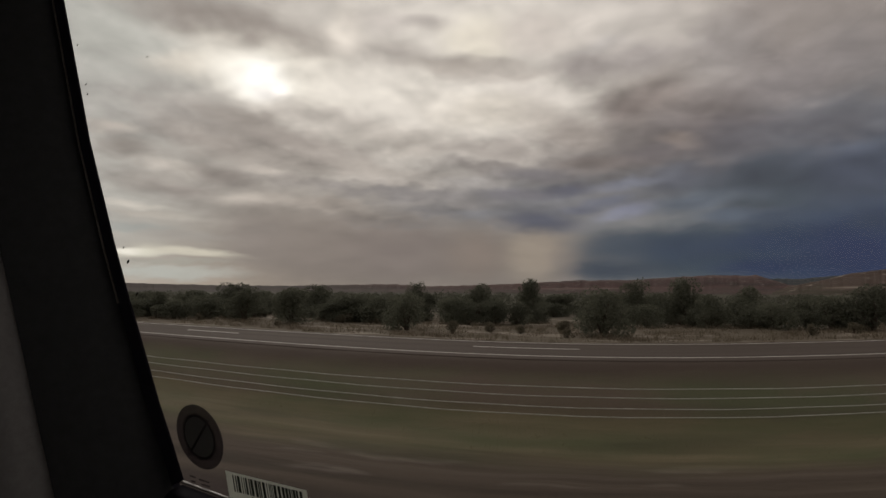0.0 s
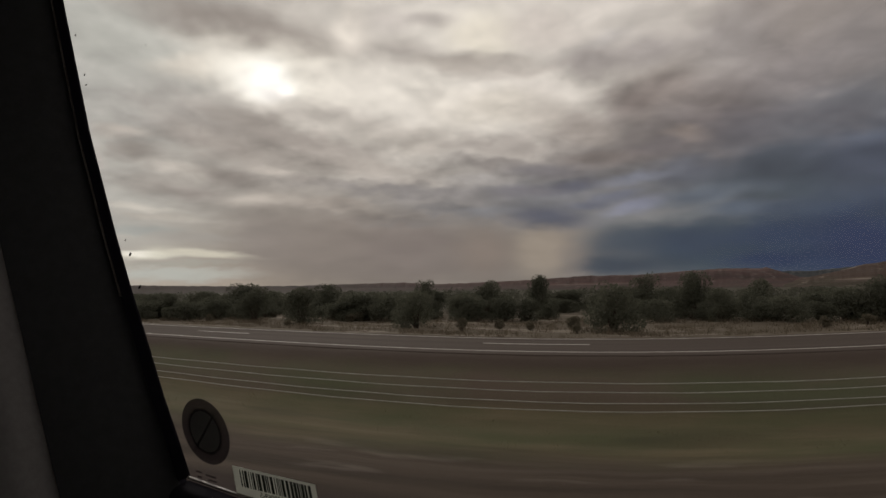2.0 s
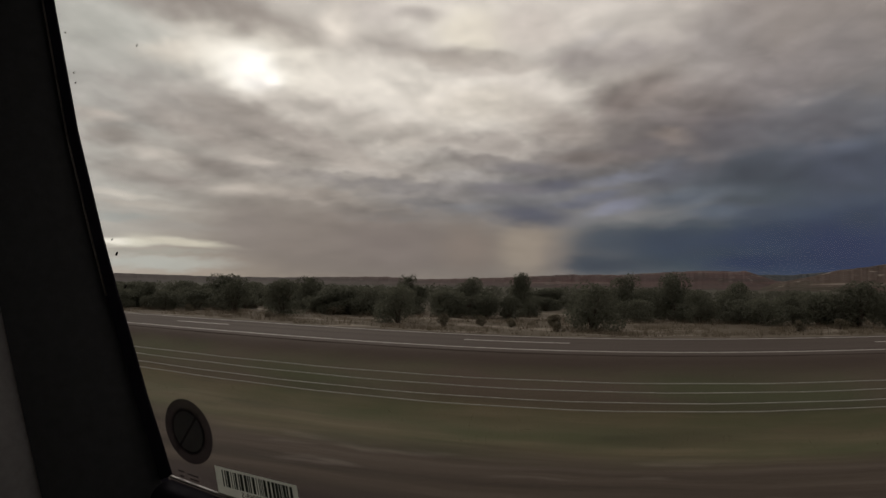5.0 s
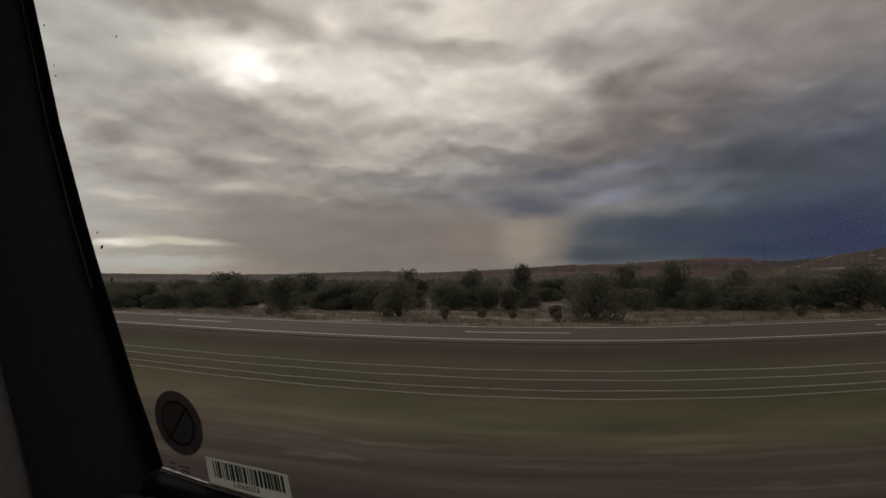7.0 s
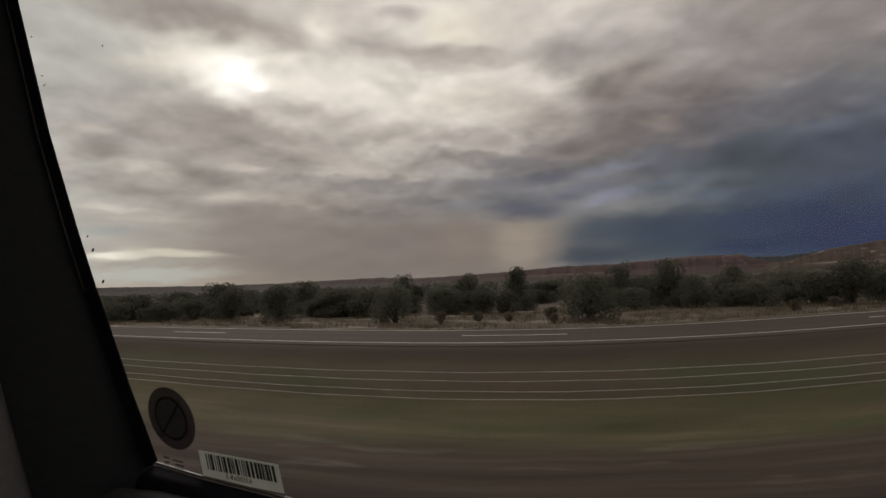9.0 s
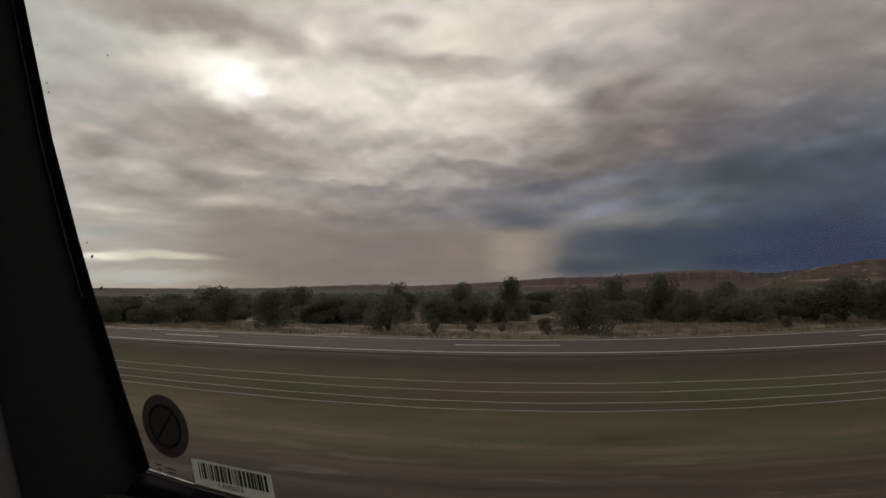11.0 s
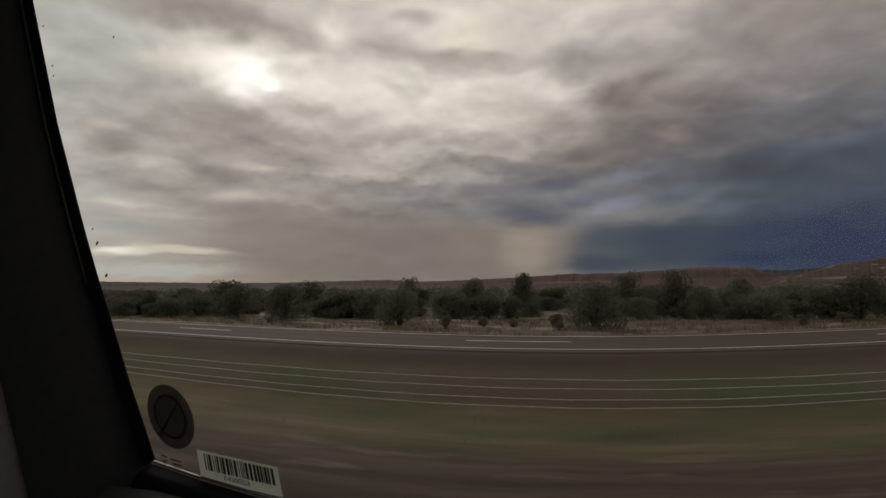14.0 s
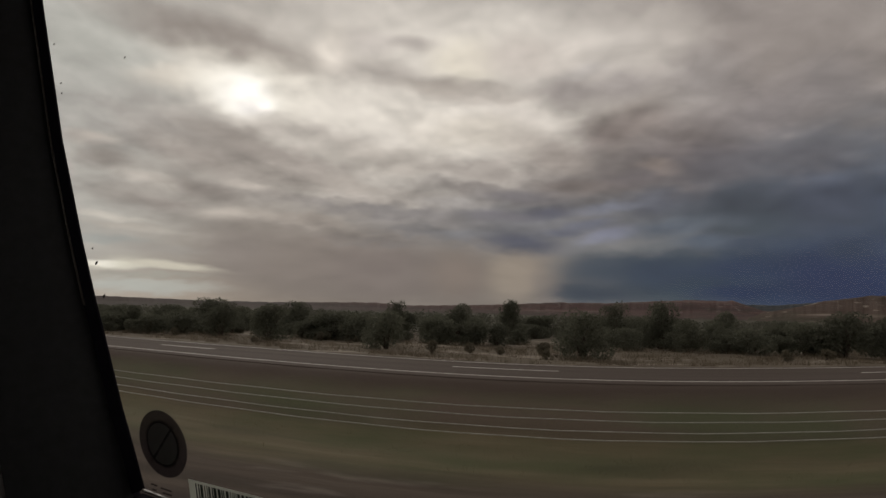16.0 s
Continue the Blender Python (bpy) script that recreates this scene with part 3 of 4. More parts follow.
def round_profile(w, h, r=0.3, seg=4):
    """A rounded rectangle w across and h deep, with its back at 0."""
    r = min(w, h) * r
    pts = []
    for cx, cy, a0 in ((w / 2 - r, h - r, 0), (-w / 2 + r, h - r, 90), (-w / 2 + r, r, 180), (w / 2 - r, r, 270)):
        for k in range(seg + 1):
            a = radians(a0 + 90 * k / seg)
            pts.append((cx + r * math.cos(a), cy + r * math.sin(a)))
    return pts


def tube_mesh(name, path, radius, mat, sides=6):
    prof = [(radius * math.cos(6.2832 * k / sides), radius * math.sin(6.2832 * k / sides)) for k in range(sides)]
    return sweep_mesh(name, path, prof, mat, (0, -0.2, 1))


# ---------------------------------------------------------------- ground, road
ROAD_Z = 1.20


def bend(x):
    """How far the road and its verge swing away, in metres, on either side of the place where the vehicle stands."""
    u = 60.0 * math.tanh(x / 60.0) - 0.75
    return 4.99 * (math.sqrt(1 + (u / 8.0) ** 2) - 1) + 0.15 * u


def swing(v):
    """How fully the ground at v metres across the road follows the bend."""
    return float(np.interp(v, (-10.0, 6.0, 70.0, 600.0), (0.0, 1.0, 1.0, 0.0)))


def ground_z(x, y):
    """The ground's height; y is counted across the road, from the inner edge of the bend."""
    z = float(np.interp(y, (8.0, 10.5, 12.6, 13.6, 15.7, 16.2, 21.4, 22.4, 25.0, 36.0), (0.0, 0.08, 0.04, 0.22, 1.17, 1.18, 1.185, 1.10, 0.96, 0.94)))
    z += 1.5 * min(1.0, max(0.0, (x - 100.0) / 15.0)) * min(1.0, max(0.0, (y - 24.0) / 6.0))
    if y > 8 and not 15.9 < y < 21.8:
        k = 0.06 if y < 16 else 0.10
        z += k * (noise.noise(Vector((x * 0.35, y * 0.6, 0))) + 0.5 * noise.noise(Vector((x * 1.3, y * 1.6, 4))))
    return z


def grid_lines(spans):
    out = []
    for a, b, step in spans:
        out += list(np.arange(a, b, step))
    return out + [spans[-1][1]]


gx = grid_lines([(-4600, -600, 400), (-600, -90, 30), (-90, -45, 3), (-45, 45, 0.6), (45, 90, 3), (90, 200, 5), (200, 600, 40), (600, 4600, 400)])
gy = grid_lines([(-600, -10, 59), (-10, 8, 3), (8, 16, 0.4), (16, 21, 1.0), (21, 40, 0.5), (40, 90, 5), (90, 600, 51), (600, 4700, 410)])
gv = [(x, y + bend(x) * swing(y), ground_z(x, y)) for y in gy for x in gx]
nx = len(gx)
gf = [(j * nx + i, j * nx + i + 1, (j + 1) * nx + i + 1, (j + 1) * nx + i) for j in range(len(gy) - 1) for i in range(nx - 1)]


def lay_out(me, across):
    """UV in metres: along the road, and across it."""
    uv = me.uv_layers.new(name="road_metres")
    for loop in me.loops:
        uv.data[loop.index].uv = (me.vertices[loop.vertex_index].co.x, across[loop.vertex_index])
    return me


ground_me = lay_out(mesh_of("ground", gv, gf, M_GROUND, True), [y for y in gy for x in gx])
tagged(new("ground", ground_me), "brown dirt and dry grass plain beside the road", "ground", kind="structure")



def ribbon(name, v0, v1, z0, z1, mat, x0=-900.0, x1=900.0, step=1.5):
    """A long slab that follows the bend, from v0 to v1 across and from x0 to x1 along it."""
    xs = [x for x in np.arange(x0, x1, step) if abs(x) < 150 or abs(x) % 30 < step] + [x1]
    verts, faces, across = [], [], []
    for x in xs:
        b = bend(x)
        for v, z in ((v0, z0), (v0, z1 - 0.02 * (v1 - v0 > 1)), (v0 + 0.03, z1), (v1 - 0.03, z1), (v1, z1 - 0.02 * (v1 - v0 > 1)), (v1, z0)):
            verts.append((x, v + b, z))
            across.append(v)
    for i in range(len(xs) - 1):
        for k in range(6):
            m = (k + 1) % 6
            faces.append((i * 6 + k, (i + 1) * 6 + k, (i + 1) * 6 + m, i * 6 + m))
    n = (len(xs) - 1) * 6
    faces += [(0, 1, 2, 3, 4, 5), (n + 5, n + 4, n + 3, n + 2, n + 1, n)]
    return lay_out(mesh_of(name, verts, faces, mat), across)


road = tagged(new("road", ribbon("road", 15.95, 21.4, 1.0, ROAD_Z, M_ASPHALT)), "worn grey-brown asphalt two-lane road in a bend", "road", kind="structure")
for y, w in ((16.7, 0.08), (20.95, 0.07)):
    part("edge_line", ribbon("edge_line", y - w / 2, y + w / 2, ROAD_Z - 0.01, ROAD_Z + 0.006, M_LINE), road, "long white painted edge line")
for k in range(-6, 8):
    part("lane_dash", ribbon("lane_dash", 18.9, 19.0, ROAD_Z - 0.01, ROAD_Z + 0.006, M_LINE, 14.0 * k - 3.3, 14.0 * k + 0.1, 0.5), road)

# ---------------------------------------------------------------- far mesa and hills


def range_mesh(name, azs, els, near, mat, seed, cliff):
    """A scarp seen from afar: a talus slope, a broken cliff and a cap, its crest at the given angles over the eye's level."""
    verts, faces, cols = [], [], 0
    steps = ((0.0, 0.0), (0.05, 0.22), (0.09, 0.45), (0.105, 0.62), (0.125, cliff), (0.135, 0.93), (0.15, 1.0), (0.3, 0.94), (0.42, 0.2))
    for a in np.arange(azs[0], azs[-1], 0.06):
        e = float(np.interp(a, azs, els))
        n1 = noise.fractal(Vector((a * 0.9, seed, 0)), 1.0, 2.0, 6)
        n2 = noise.fractal(Vector((a * 1.7, seed + 5, 0)), 1.0, 2.0, 5)
        crest = near * 1.15 * math.tan(radians(max(0.05, e + 0.05 * n1 + 0.02 * n2))) + EYE
        for k, (back, up) in enumerate(steps):
            wob = 0.0 if k in (0, 6) else 0.002 * n2 + 0.02 * n1 * (k < 6)
            r = near * (1 + back + wob)
            zz = crest * (up + (0.04 * n1 if 1 <= k <= 4 else 0.0))
            verts.append((r * math.sin(radians(a)), r * math.cos(radians(a)), zz - (3 if k == 0 else 0)))
        cols += 1
    n = len(steps)
    for i in range(cols - 1):
        for k in range(n - 1):
            faces.append((i * n + k, (i + 1) * n + k, (i + 1) * n + k + 1, i * n + k + 1))
    return mesh_of(name, verts, faces, mat)


MESA_AZ = (-75, -55, -42.5, -37.3, -32.6, -27.5, -22.2, -17.8, -14.5, -9.4, -5.5, 0.0, 5.2, 9.3, 12.1, 15.2, 15.6, 16.6, 18.0, 21.0, 30.0)
MESA_EL = (0.8, 0.78, 0.72, 0.64, 0.57, 0.60, 0.73, 0.84, 0.63, 0.77, 0.94, 1.26, 1.30, 1.57, 1.71, 1.64, 1.74, 1.36, 0.86, 0.6, 0.5)
tagged(new("mesa", range_mesh("mesa", MESA_AZ, MESA_EL, 2600.0, M_MESA, 1.0, 0.86)), "long red sandstone mesa with pale cliff bands", "mesa", kind="structure")
HILL_AZ = (16.8, 18.0, 20.0, 22.4, 24.3, 25.6, 26.8, 30.0, 36.0, 48.0, 60.0)
HILL_EL = (0.2, 0.70, 1.1, 1.75, 2.0, 2.22, 2.2, 2.4, 2.2, 1.8, 1.2)
tagged(new("hill", range_mesh("hill", HILL_AZ, HILL_EL, 1300.0, M_HILL, 7.0, 0.80)), "rocky brown hill with pale outcrops and scrub", "hill", kind="structure")

RIDGE_AZ = (10.0, 13.0, 15.5, 17.5, 19.0, 21.0, 24.0, 28.0)
RIDGE_EL = (0.4, 0.9, 1.30, 1.36, 1.34, 1.55, 1.6, 1.2)
M_RIDGE = rock_material("far_ridge_woods", ((0.075, 0.082, 0.088), (0.085, 0.092, 0.098), (0.095, 0.10, 0.104)), (0.11, 0.11, 0.11), (0.07, 0.08, 0.085))
tagged(new("far_ridge", range_mesh("far_ridge", RIDGE_AZ, RIDGE_EL, 3900.0, M_RIDGE, 13.0, 0.8)), "dark wooded ridge behind the red mesa", "ridge", kind="structure")

# ---------------------------------------------------------------- scrub and trees
rng = np.random.default_rng(4)


def leaf_cloud(centres, radii, count, size, squash=0.8):
    """Small leaf blades scattered through several lobes, denser near their skins."""
    pick = rng.choice(len(centres), count, p=np.array(radii) ** 2 / np.sum(np.array(radii) ** 2))
    d = rng.normal(size=(count, 3))
    d /= np.linalg.norm(d, axis=1)[:, None]
    r = np.array(radii)[pick] * rng.uniform(0.55, 1.0, count) ** 0.5 * rng.uniform(0.9, 1.12, count)
    c = np.array(centres)[pick] + d * r[:, None] * np.array((1, 1, squash))
    a, b = rng.normal(size=(count, 3)), rng.normal(size=(count, 3))
    s = size * rng.uniform(0.6, 1.5, count)[:, None]
    a = a / np.linalg.norm(a, axis=1)[:, None] * s
    b = b / np.linalg.norm(b, axis=1)[:, None] * s * 0.55
    v = np.stack((c - a, c + b, c + a, c - b), 1).reshape(-1, 3)
    v[:, 2] = np.maximum(v[:, 2], 0.02)
    f = np.arange(count * 4).reshape(-1, 4)
    return v, f


def bush_meshes(name, wide, tall, lobes, leaves, size, mat, stem=0.25, seed=0):
    """Trunk and crown of one shrub or small tree, standing at the origin."""
    rs = np.random.default_rng(seed)
    cs, rr = [], []
    for k in range(lobes):
        a, q = rs.uniform(0, 6.283), rs.uniform(0, 1) ** 0.6
        h = rs.uniform(stem, 0.92)
        spread = wide * 0.5 * (1.0 - 0.55 * max(0.0, h - 0.35)) * q * 0.72
        cs.append((spread * math.cos(a), spread * math.sin(a), tall * h * 0.9))
        rr.append(rs.uniform(0.16, 0.27) * min(wide, tall * 1.2))
    cs.append((0, 0, tall * 0.82))
    rr.append(0.16 * wide)
    v, f = leaf_cloud(cs, rr, leaves, size)
    v[:, 2] = np.minimum(v[:, 2], tall * 1.04)
    crown = mesh_of("crown", v, f, mat)
    tv, tf = [], []
    for k in range(min(6, lobes)):
        tip = Vector(cs[k])
        base, n0, sides = Vector((0.04 * math.cos(k), 0.04 * math.sin(k), -0.15)), len(tv), 6
        for j in range(4):
            q = j / 3
            c = base.lerp(tip, q) + Vector((0, 0, 0.12 * tall * math.sin(q * 3.14) * 0.5))
            rad = (0.055 * tall / 2 + 0.02) * (1 - 0.8 * q)
            tv += [(c.x + rad * math.cos(6.2832 * s / sides), c.y + rad * math.sin(6.2832 * s / sides), c.z) for s in range(sides)]
        for j in range(3):
            for s in range(sides):
                t2 = (s + 1) % sides
                tf.append((n0 + j * sides + s, n0 + j * sides + t2, n0 + (j + 1) * sides + t2, n0 + (j + 1) * sides + s))
    trunk = mesh_of("trunk", tv, tf, M_BARK, True)
    return trunk, crown


def shrub(name, meshes, m, label, category, group):
    ob = empty(name, m)
    part("trunk", meshes[0], ob)
    part("crown", meshes[1], ob)
    return tagged(ob, label, category, group)


JUNIPERS = [bush_meshes("juniper", 2.4, 2.0, 16 + k, 5200, 0.055, M_JUNIPER, 0.18, 10 + k) for k in range(6)]
SAGES = [bush_meshes("sagebrush", 1.0, 0.6, 10, 1400, 0.035, M_SAGE, 0.2, 40 + k) for k in range(3)]


def place_juniper(x, y, h, w, k, label="dark green juniper bush on dry ground"):
    me = JUNIPERS[k % 6]
    m = pose(x, y, ground_z(x, y - bend(x)) - 0.05, 0, 0, (k * 77) % 360) @ Matrix.Diagonal((w / 2.4, w / 2.4, h / 2.0, 1))
    return shrub("juniper_bush", me, m, label, "bush", "junipers along the road")


# the shrubs that stand out in the belt: x, y, height, width
STANDING = [(-33.8, 38.9, 1.6, 3.2), (-32.3, 39.9, 2.1, 2.4), (-27.0, 38.6, 1.6, 3.4), (-22.3, 36.2, 2.3, 2.7), (-17.6, 34.0, 2.3, 3.1),
            (-14.5, 37.4, 2.0, 3.3), (-8.6, 29.4, 2.1, 2.4), (-12.6, 36.3, 1.8, 2.6), (-6.9, 36.6, 1.6, 2.4), (-5.0, 36.7, 1.5, 2.2),
            (-3.5, 36.2, 1.4, 2.2), (1.2, 28.4, 2.4, 2.8), (4.1, 36.5, 1.5, 2.4), (7.8, 37.1, 2.1, 2.2), (10.7, 39.7, 1.5, 2.6), (14.6, 38.1, 2.0, 2.6)]
for k, (x, y, h, w) in enumerate(STANDING):
    place_juniper(x, y, h, w, k)
for k, (x, y, h, w) in enumerate(((-11.4, 41.0, 2.9, 1.7), (-6.6, 40.0, 2.6, 2.6), (-3.0, 40.5, 3.0, 1.9), (4.2, 41.0, 3.1, 2.5), (6.9, 41.0, 3.3, 2.9), (11.8, 44.0, 2.8, 3.0), (-20.5, 44.0, 2.7, 3.2), (-29.5, 46.0, 2.8, 3.6))):
    place_juniper(x, y, h, w, k + 2, "tall ragged dark juniper above the scrub belt")
place_juniper(16.3, 37.3, 2.6, 3.4, 3, "tall brown-green juniper bush beside the road")
place_juniper(18.4, 37.0, 2.5, 3.2, 1)
rs = random.Random(7)
for k in range(270):
    y = rs.uniform(37, 60)
    x = rs.uniform(-1.35, 0.72) * y
    clump = noise.noise(Vector((x * 0.16, y * 0.05, 2.0)))
    h = (rs.uniform(1.0, 1.8) + (y - 39) * 0.006) * (1.0 + 0.55 * clump)
    if y - bend(x) < 26:
        continue
    place_juniper(x, y, h, h * rs.uniform(1.2, 1.9), k)
for k in range(24):
    y = rs.uniform(27, 36)
    x = rs.uniform(-1.4, 0.75) * y
    s = rs.uniform(0.5, 1.1)
    shrub("sagebrush", SAGES[k % 3], pose(x, y + bend(x), ground_z(x, y) - 0.03, 0, 0, rs.uniform(0, 360)) @ Matrix.Scale(s, 4), "grey-green sagebrush clump on dry verge", "shrub", "sagebrush on the verge")

# the belt of scrub farther out, past counting
fc, fr = [], []
for k in range(1300):
    y = 62 + 260 * rs.random() ** 1.6
    fc.append((rs.uniform(-1.5, 0.85) * y, y, 0.94 + rs.uniform(0.5, 1.2)))
    fr.append(rs.uniform(0.8, 1.6))
fv, ff = leaf_cloud(fc, fr, 100000, 0.17, 0.75)
fv[:, 2] = np.maximum(fv[:, 2], 0.9)
tagged(new("far_scrub", mesh_of("far_scrub", fv, ff, M_FARWOOD)), "belt of dark green juniper scrub on the plain", "scrub", kind="stuff")


def grass_mesh(name, places, blades, height, spread, mat):
    n = len(places) * blades
    p = np.repeat(np.array(places), blades, axis=0) + np.concatenate((rng.normal(size=(n, 2)) * spread, np.zeros((n, 1))), 1)
    h = height * rng.uniform(0.4, 1.2, n)
    lean = rng.normal(size=(n, 2)) * 0.35 * h[:, None]
    ang = rng.uniform(0, 6.283, n)
    w = 0.003 + 0.02 * height
    side = np.stack((np.cos(ang) * w, np.sin(ang) * w, np.zeros(n)), 1)
    tip = p + np.concatenate((lean, h[:, None]), 1)
    v = np.stack((p - side, p + side, tip), 1).reshape(-1, 3)
    return mesh_of(name, v, np.arange(n * 3).reshape(-1, 3), mat)


def scatter(count, y0, y1, lo, hi):
    out = []
    for k in range(count):
        y = rs.uniform(y0, y1)
        x = rs.uniform(lo, hi) * y
        if noise.noise(Vector((x * 0.3, y * 0.5, 9))) + rs.uniform(-0.35, 0.35) > -0.05:
            out.append((x, y + bend(x), ground_z(x, y) - 0.02))
    return out


tagged(new("verge_grass", grass_mesh("verge_grass", scatter(5000, 10.8, 15.4, -1.5, 0.85), 8, 0.055, 0.14, M_VERGEGRASS)), "olive and straw grass tufts along the fence", "grass", kind="stuff")
tagged(new("dry_grass", grass_mesh("dry_grass", scatter(5200, 23.2, 40.0, -1.5, 0.85), 10, 0.32, 0.14, M_DRYGRASS)), "pale dry grass tufts beyond the road", "grass", kind="stuff")

# ---------------------------------------------------------------- wire fence
FENCE_Y = 12.65
fence = tagged(empty("wire_fence", pose(0, FENCE_Y, 0)), "four-strand wire fence on slim posts in the verge", "fence")
for z in (0.99, 0.80, 0.58, 0.41):
    pts = [(x, bend(x), z + 0.006 * math.sin(x * 1.9 + z * 9)) for x in np.arange(-60, 60.1, 1.0)]
    part("wire", tube_mesh("wire", pts, 0.010, M_WIRE, 5), fence)

post_me = box_mesh("post", (-0.03, -0.025, -0.3), (0.03, 0.025, 1.12), M_POST, 0.006)
for x in (-38.0, -33.0, -28.0, -23.0, 14.0, 19.0, 24.0, 29.0):
    part("post", post_me, fence, "slim weathered fence post", pose(x, bend(x) + 0.03, 0.04))

# ---------------------------------------------------------------- farther along the road: trees, house and pole on the bank
M_ELM = leaf_material("elm_leaves", (0.10, 0.115, 0.065), (0.17, 0.185, 0.11))
M_ROOF = simple("orange_metal_roof", (0.42, 0.115, 0.055), (0.52, 0.16, 0.08), 3.0, 0.55, stretch=(6, 0.4, 1))
M_STUCCO = simple("tan_stucco", (0.34, 0.27, 0.21), (0.44, 0.36, 0.29), 5.0, 0.9)
M_DARKGLASS = simple("dark_window_pane", (0.03, 0.035, 0.04), (0.05, 0.055, 0.06), 2.0, 0.1, bump=0.0)
ELMS = [bush_meshes("elm", 7.0, 7.0, 30, 9000, 0.13, M_ELM, 0.35, 80 + k) for k in range(3)]
for k, (x, y, w, h, label) in enumerate(((123, 45, 1.05, 1.0, "large spreading green elm tree on the bank"), (130, 45, 0.7, 0.62, "small ragged green tree on the bank"),
                                  (143, 44, 0.75, 0.68, "bushy green tree beside the house"), (156, 45, 0.95, 0.85, "tall green tree before the house"),
                                  (172, 48, 0.8, 0.7, "dense green tree on the bank"), (153, 60, 1.1, 0.72, "broad light green tree behind the bank"))):
    shrub("elm_tree", ELMS[k % 3], pose(x, y + bend(x), ground_z(x, y) - 0.1, 0, 0, 60 * k) @ Matrix.Diagonal((w, w, h, 1)), label, "tree", "trees on the bank")
for k, (x, y, h) in enumerate(((134, 46, 2.9), (144, 47, 3.2), (147, 50, 4.0), (178, 46, 5.4), (183, 50, 5.0), (150, 48, 2.6))):
    m = pose(x, y + bend(x), ground_z(x, y) - 0.05, 0, 0, 40 * k) @ Matrix.Diagonal((h / 3.2, h / 3.2, h / 2.0, 1))
    shrub("juniper_tree", JUNIPERS[k], m, "upright dark green juniper tree on the bank", "tree", "junipers on the bank")


def gable_house(x, y):
    z = ground_z(x, y) - 0.1
    house = tagged(empty("house", pose(x, y + bend(x), z)), "single-storey tan house with orange metal gable roof", "house")
    part("wall", box_mesh("wall", (-6, -3.5, 0), (6, 3.5, 2.7), M_STUCCO, 0.02), house)
    bm = bmesh.new()
    prof = [(-4.1, 2.55), (0.0, 4.1), (4.1, 2.55), (4.1, 2.70), (0.0, 4.27), (-4.1, 2.70)]
    ends = [[bm.verts.new((ex, py, pz)) for py, pz in prof] for ex in (-6.5, 6.5)]
    for k in range(6):
        bm.faces.new((ends[0][k], ends[0][(k + 1) % 6], ends[1][(k + 1) % 6], ends[1][k]))
    bm.faces.new(ends[0][::-1])
    bm.faces.new(ends[1])
    roof = part("roof", bm_mesh("roof", bm, M_ROOF), house, "weathered orange metal roof")
    part("chimney", box_mesh("chimney", (1.6, 0.6, 3.4), (2.2, 1.2, 4.9), M_STUCCO, 0.02), roof, "short stucco chimney")
    for wx in (-4.2, -1.6, 3.4):
        w = part("window", box_mesh("window", (wx - 0.6, -3.56, 1.0), (wx + 0.6, -3.48, 2.1), M_LINE, 0.01), house, "white framed window")
        part("pane", box_mesh("pane", (wx - 0.52, -3.575, 1.08), (wx + 0.52, -3.562, 2.02), M_DARKGLASS), w, "dark glass pane")
    part("door", box_mesh("door", (0.6, -3.56, 0.05), (1.5, -3.48, 2.1), M_POST, 0.01), house, "brown wooden door")
    return house


gable_house(163, 66)
pole = tagged(empty("utility_pole", pose(112, 50 + bend(112), ground_z(112, 50) - 0.4)), "weathered wooden utility pole with crossarm", "pole")
part("shaft", mesh_of("shaft", [((0.15 - 0.05 * j) * math.cos(0.7854 * k), (0.15 - 0.05 * j) * math.sin(0.7854 * k), 8.6 * j) for j in (0, 1) for k in range(8)], [(k, (k + 1) % 8, 8 + (k + 1) % 8, 8 + k) for k in range(8)] + [tuple(range(8, 16))], M_POST, True), pole)
arm = part("crossarm", box_mesh("crossarm", (-1.0, 0.1, 7.7), (1.0, 0.2, 7.82), M_POST, 0.01), pole)
for x in (-0.85, -0.3, 0.3, 0.85):
    part("insulator", box_mesh("insulator", (x - 0.04, 0.11, 7.8), (x + 0.04, 0.19, 7.96), M_LINE, 0.02), arm, "small pale insulator")
copy_thing(pole, pose(-152, 58 + bend(-152), ground_z(-152, 58) - 0.4))
bank_fence = tagged(empty("bank_fence", pose(0, 33.0, 0)), "wire fence with slim posts along the bank", "fence")
for x in np.arange(116, 200, 4.0):
    part("post", post_me, bank_fence, "", pose(x, bend(x) + 0.03, ground_z(x, 33.0)))
for h in (1.05, 0.7, 0.35):
    part("wire", tube_mesh("wire", [(x, bend(x), ground_z(x, 33.0) + h) for x in np.arange(116, 197, 4.0)], 0.010, M_WIRE, 5), bank_fence)

# ---------------------------------------------------------------- the vehicle: side wall with its window, and plain walls that close it
WALL_Y = 0.55


def at(x, z, y=WALL_Y):
    return (x, y, EYE + z)


# the opening's outline: up the raked pillar, along the top, down and back along the sill
PILLAR = [(-0.4206, -0.1926), (-0.4358, -0.1558), (-0.4534, -0.1154), (-0.4810, -0.0443), (-0.4958, -0.0079), (-0.5187, 0.0541), (-0.5577, 0.1694), (-0.5984, 0.3167), (-0.648, 0.50), (-0.702, 0.70)]
SILL = [(-0.4206, -0.1926), (-0.3693, -0.2047), (-0.2687, -0.2241), (-0.17, -0.240), (0.10, -0.262), (0.6, -0.275), (1.5, -0.275)]


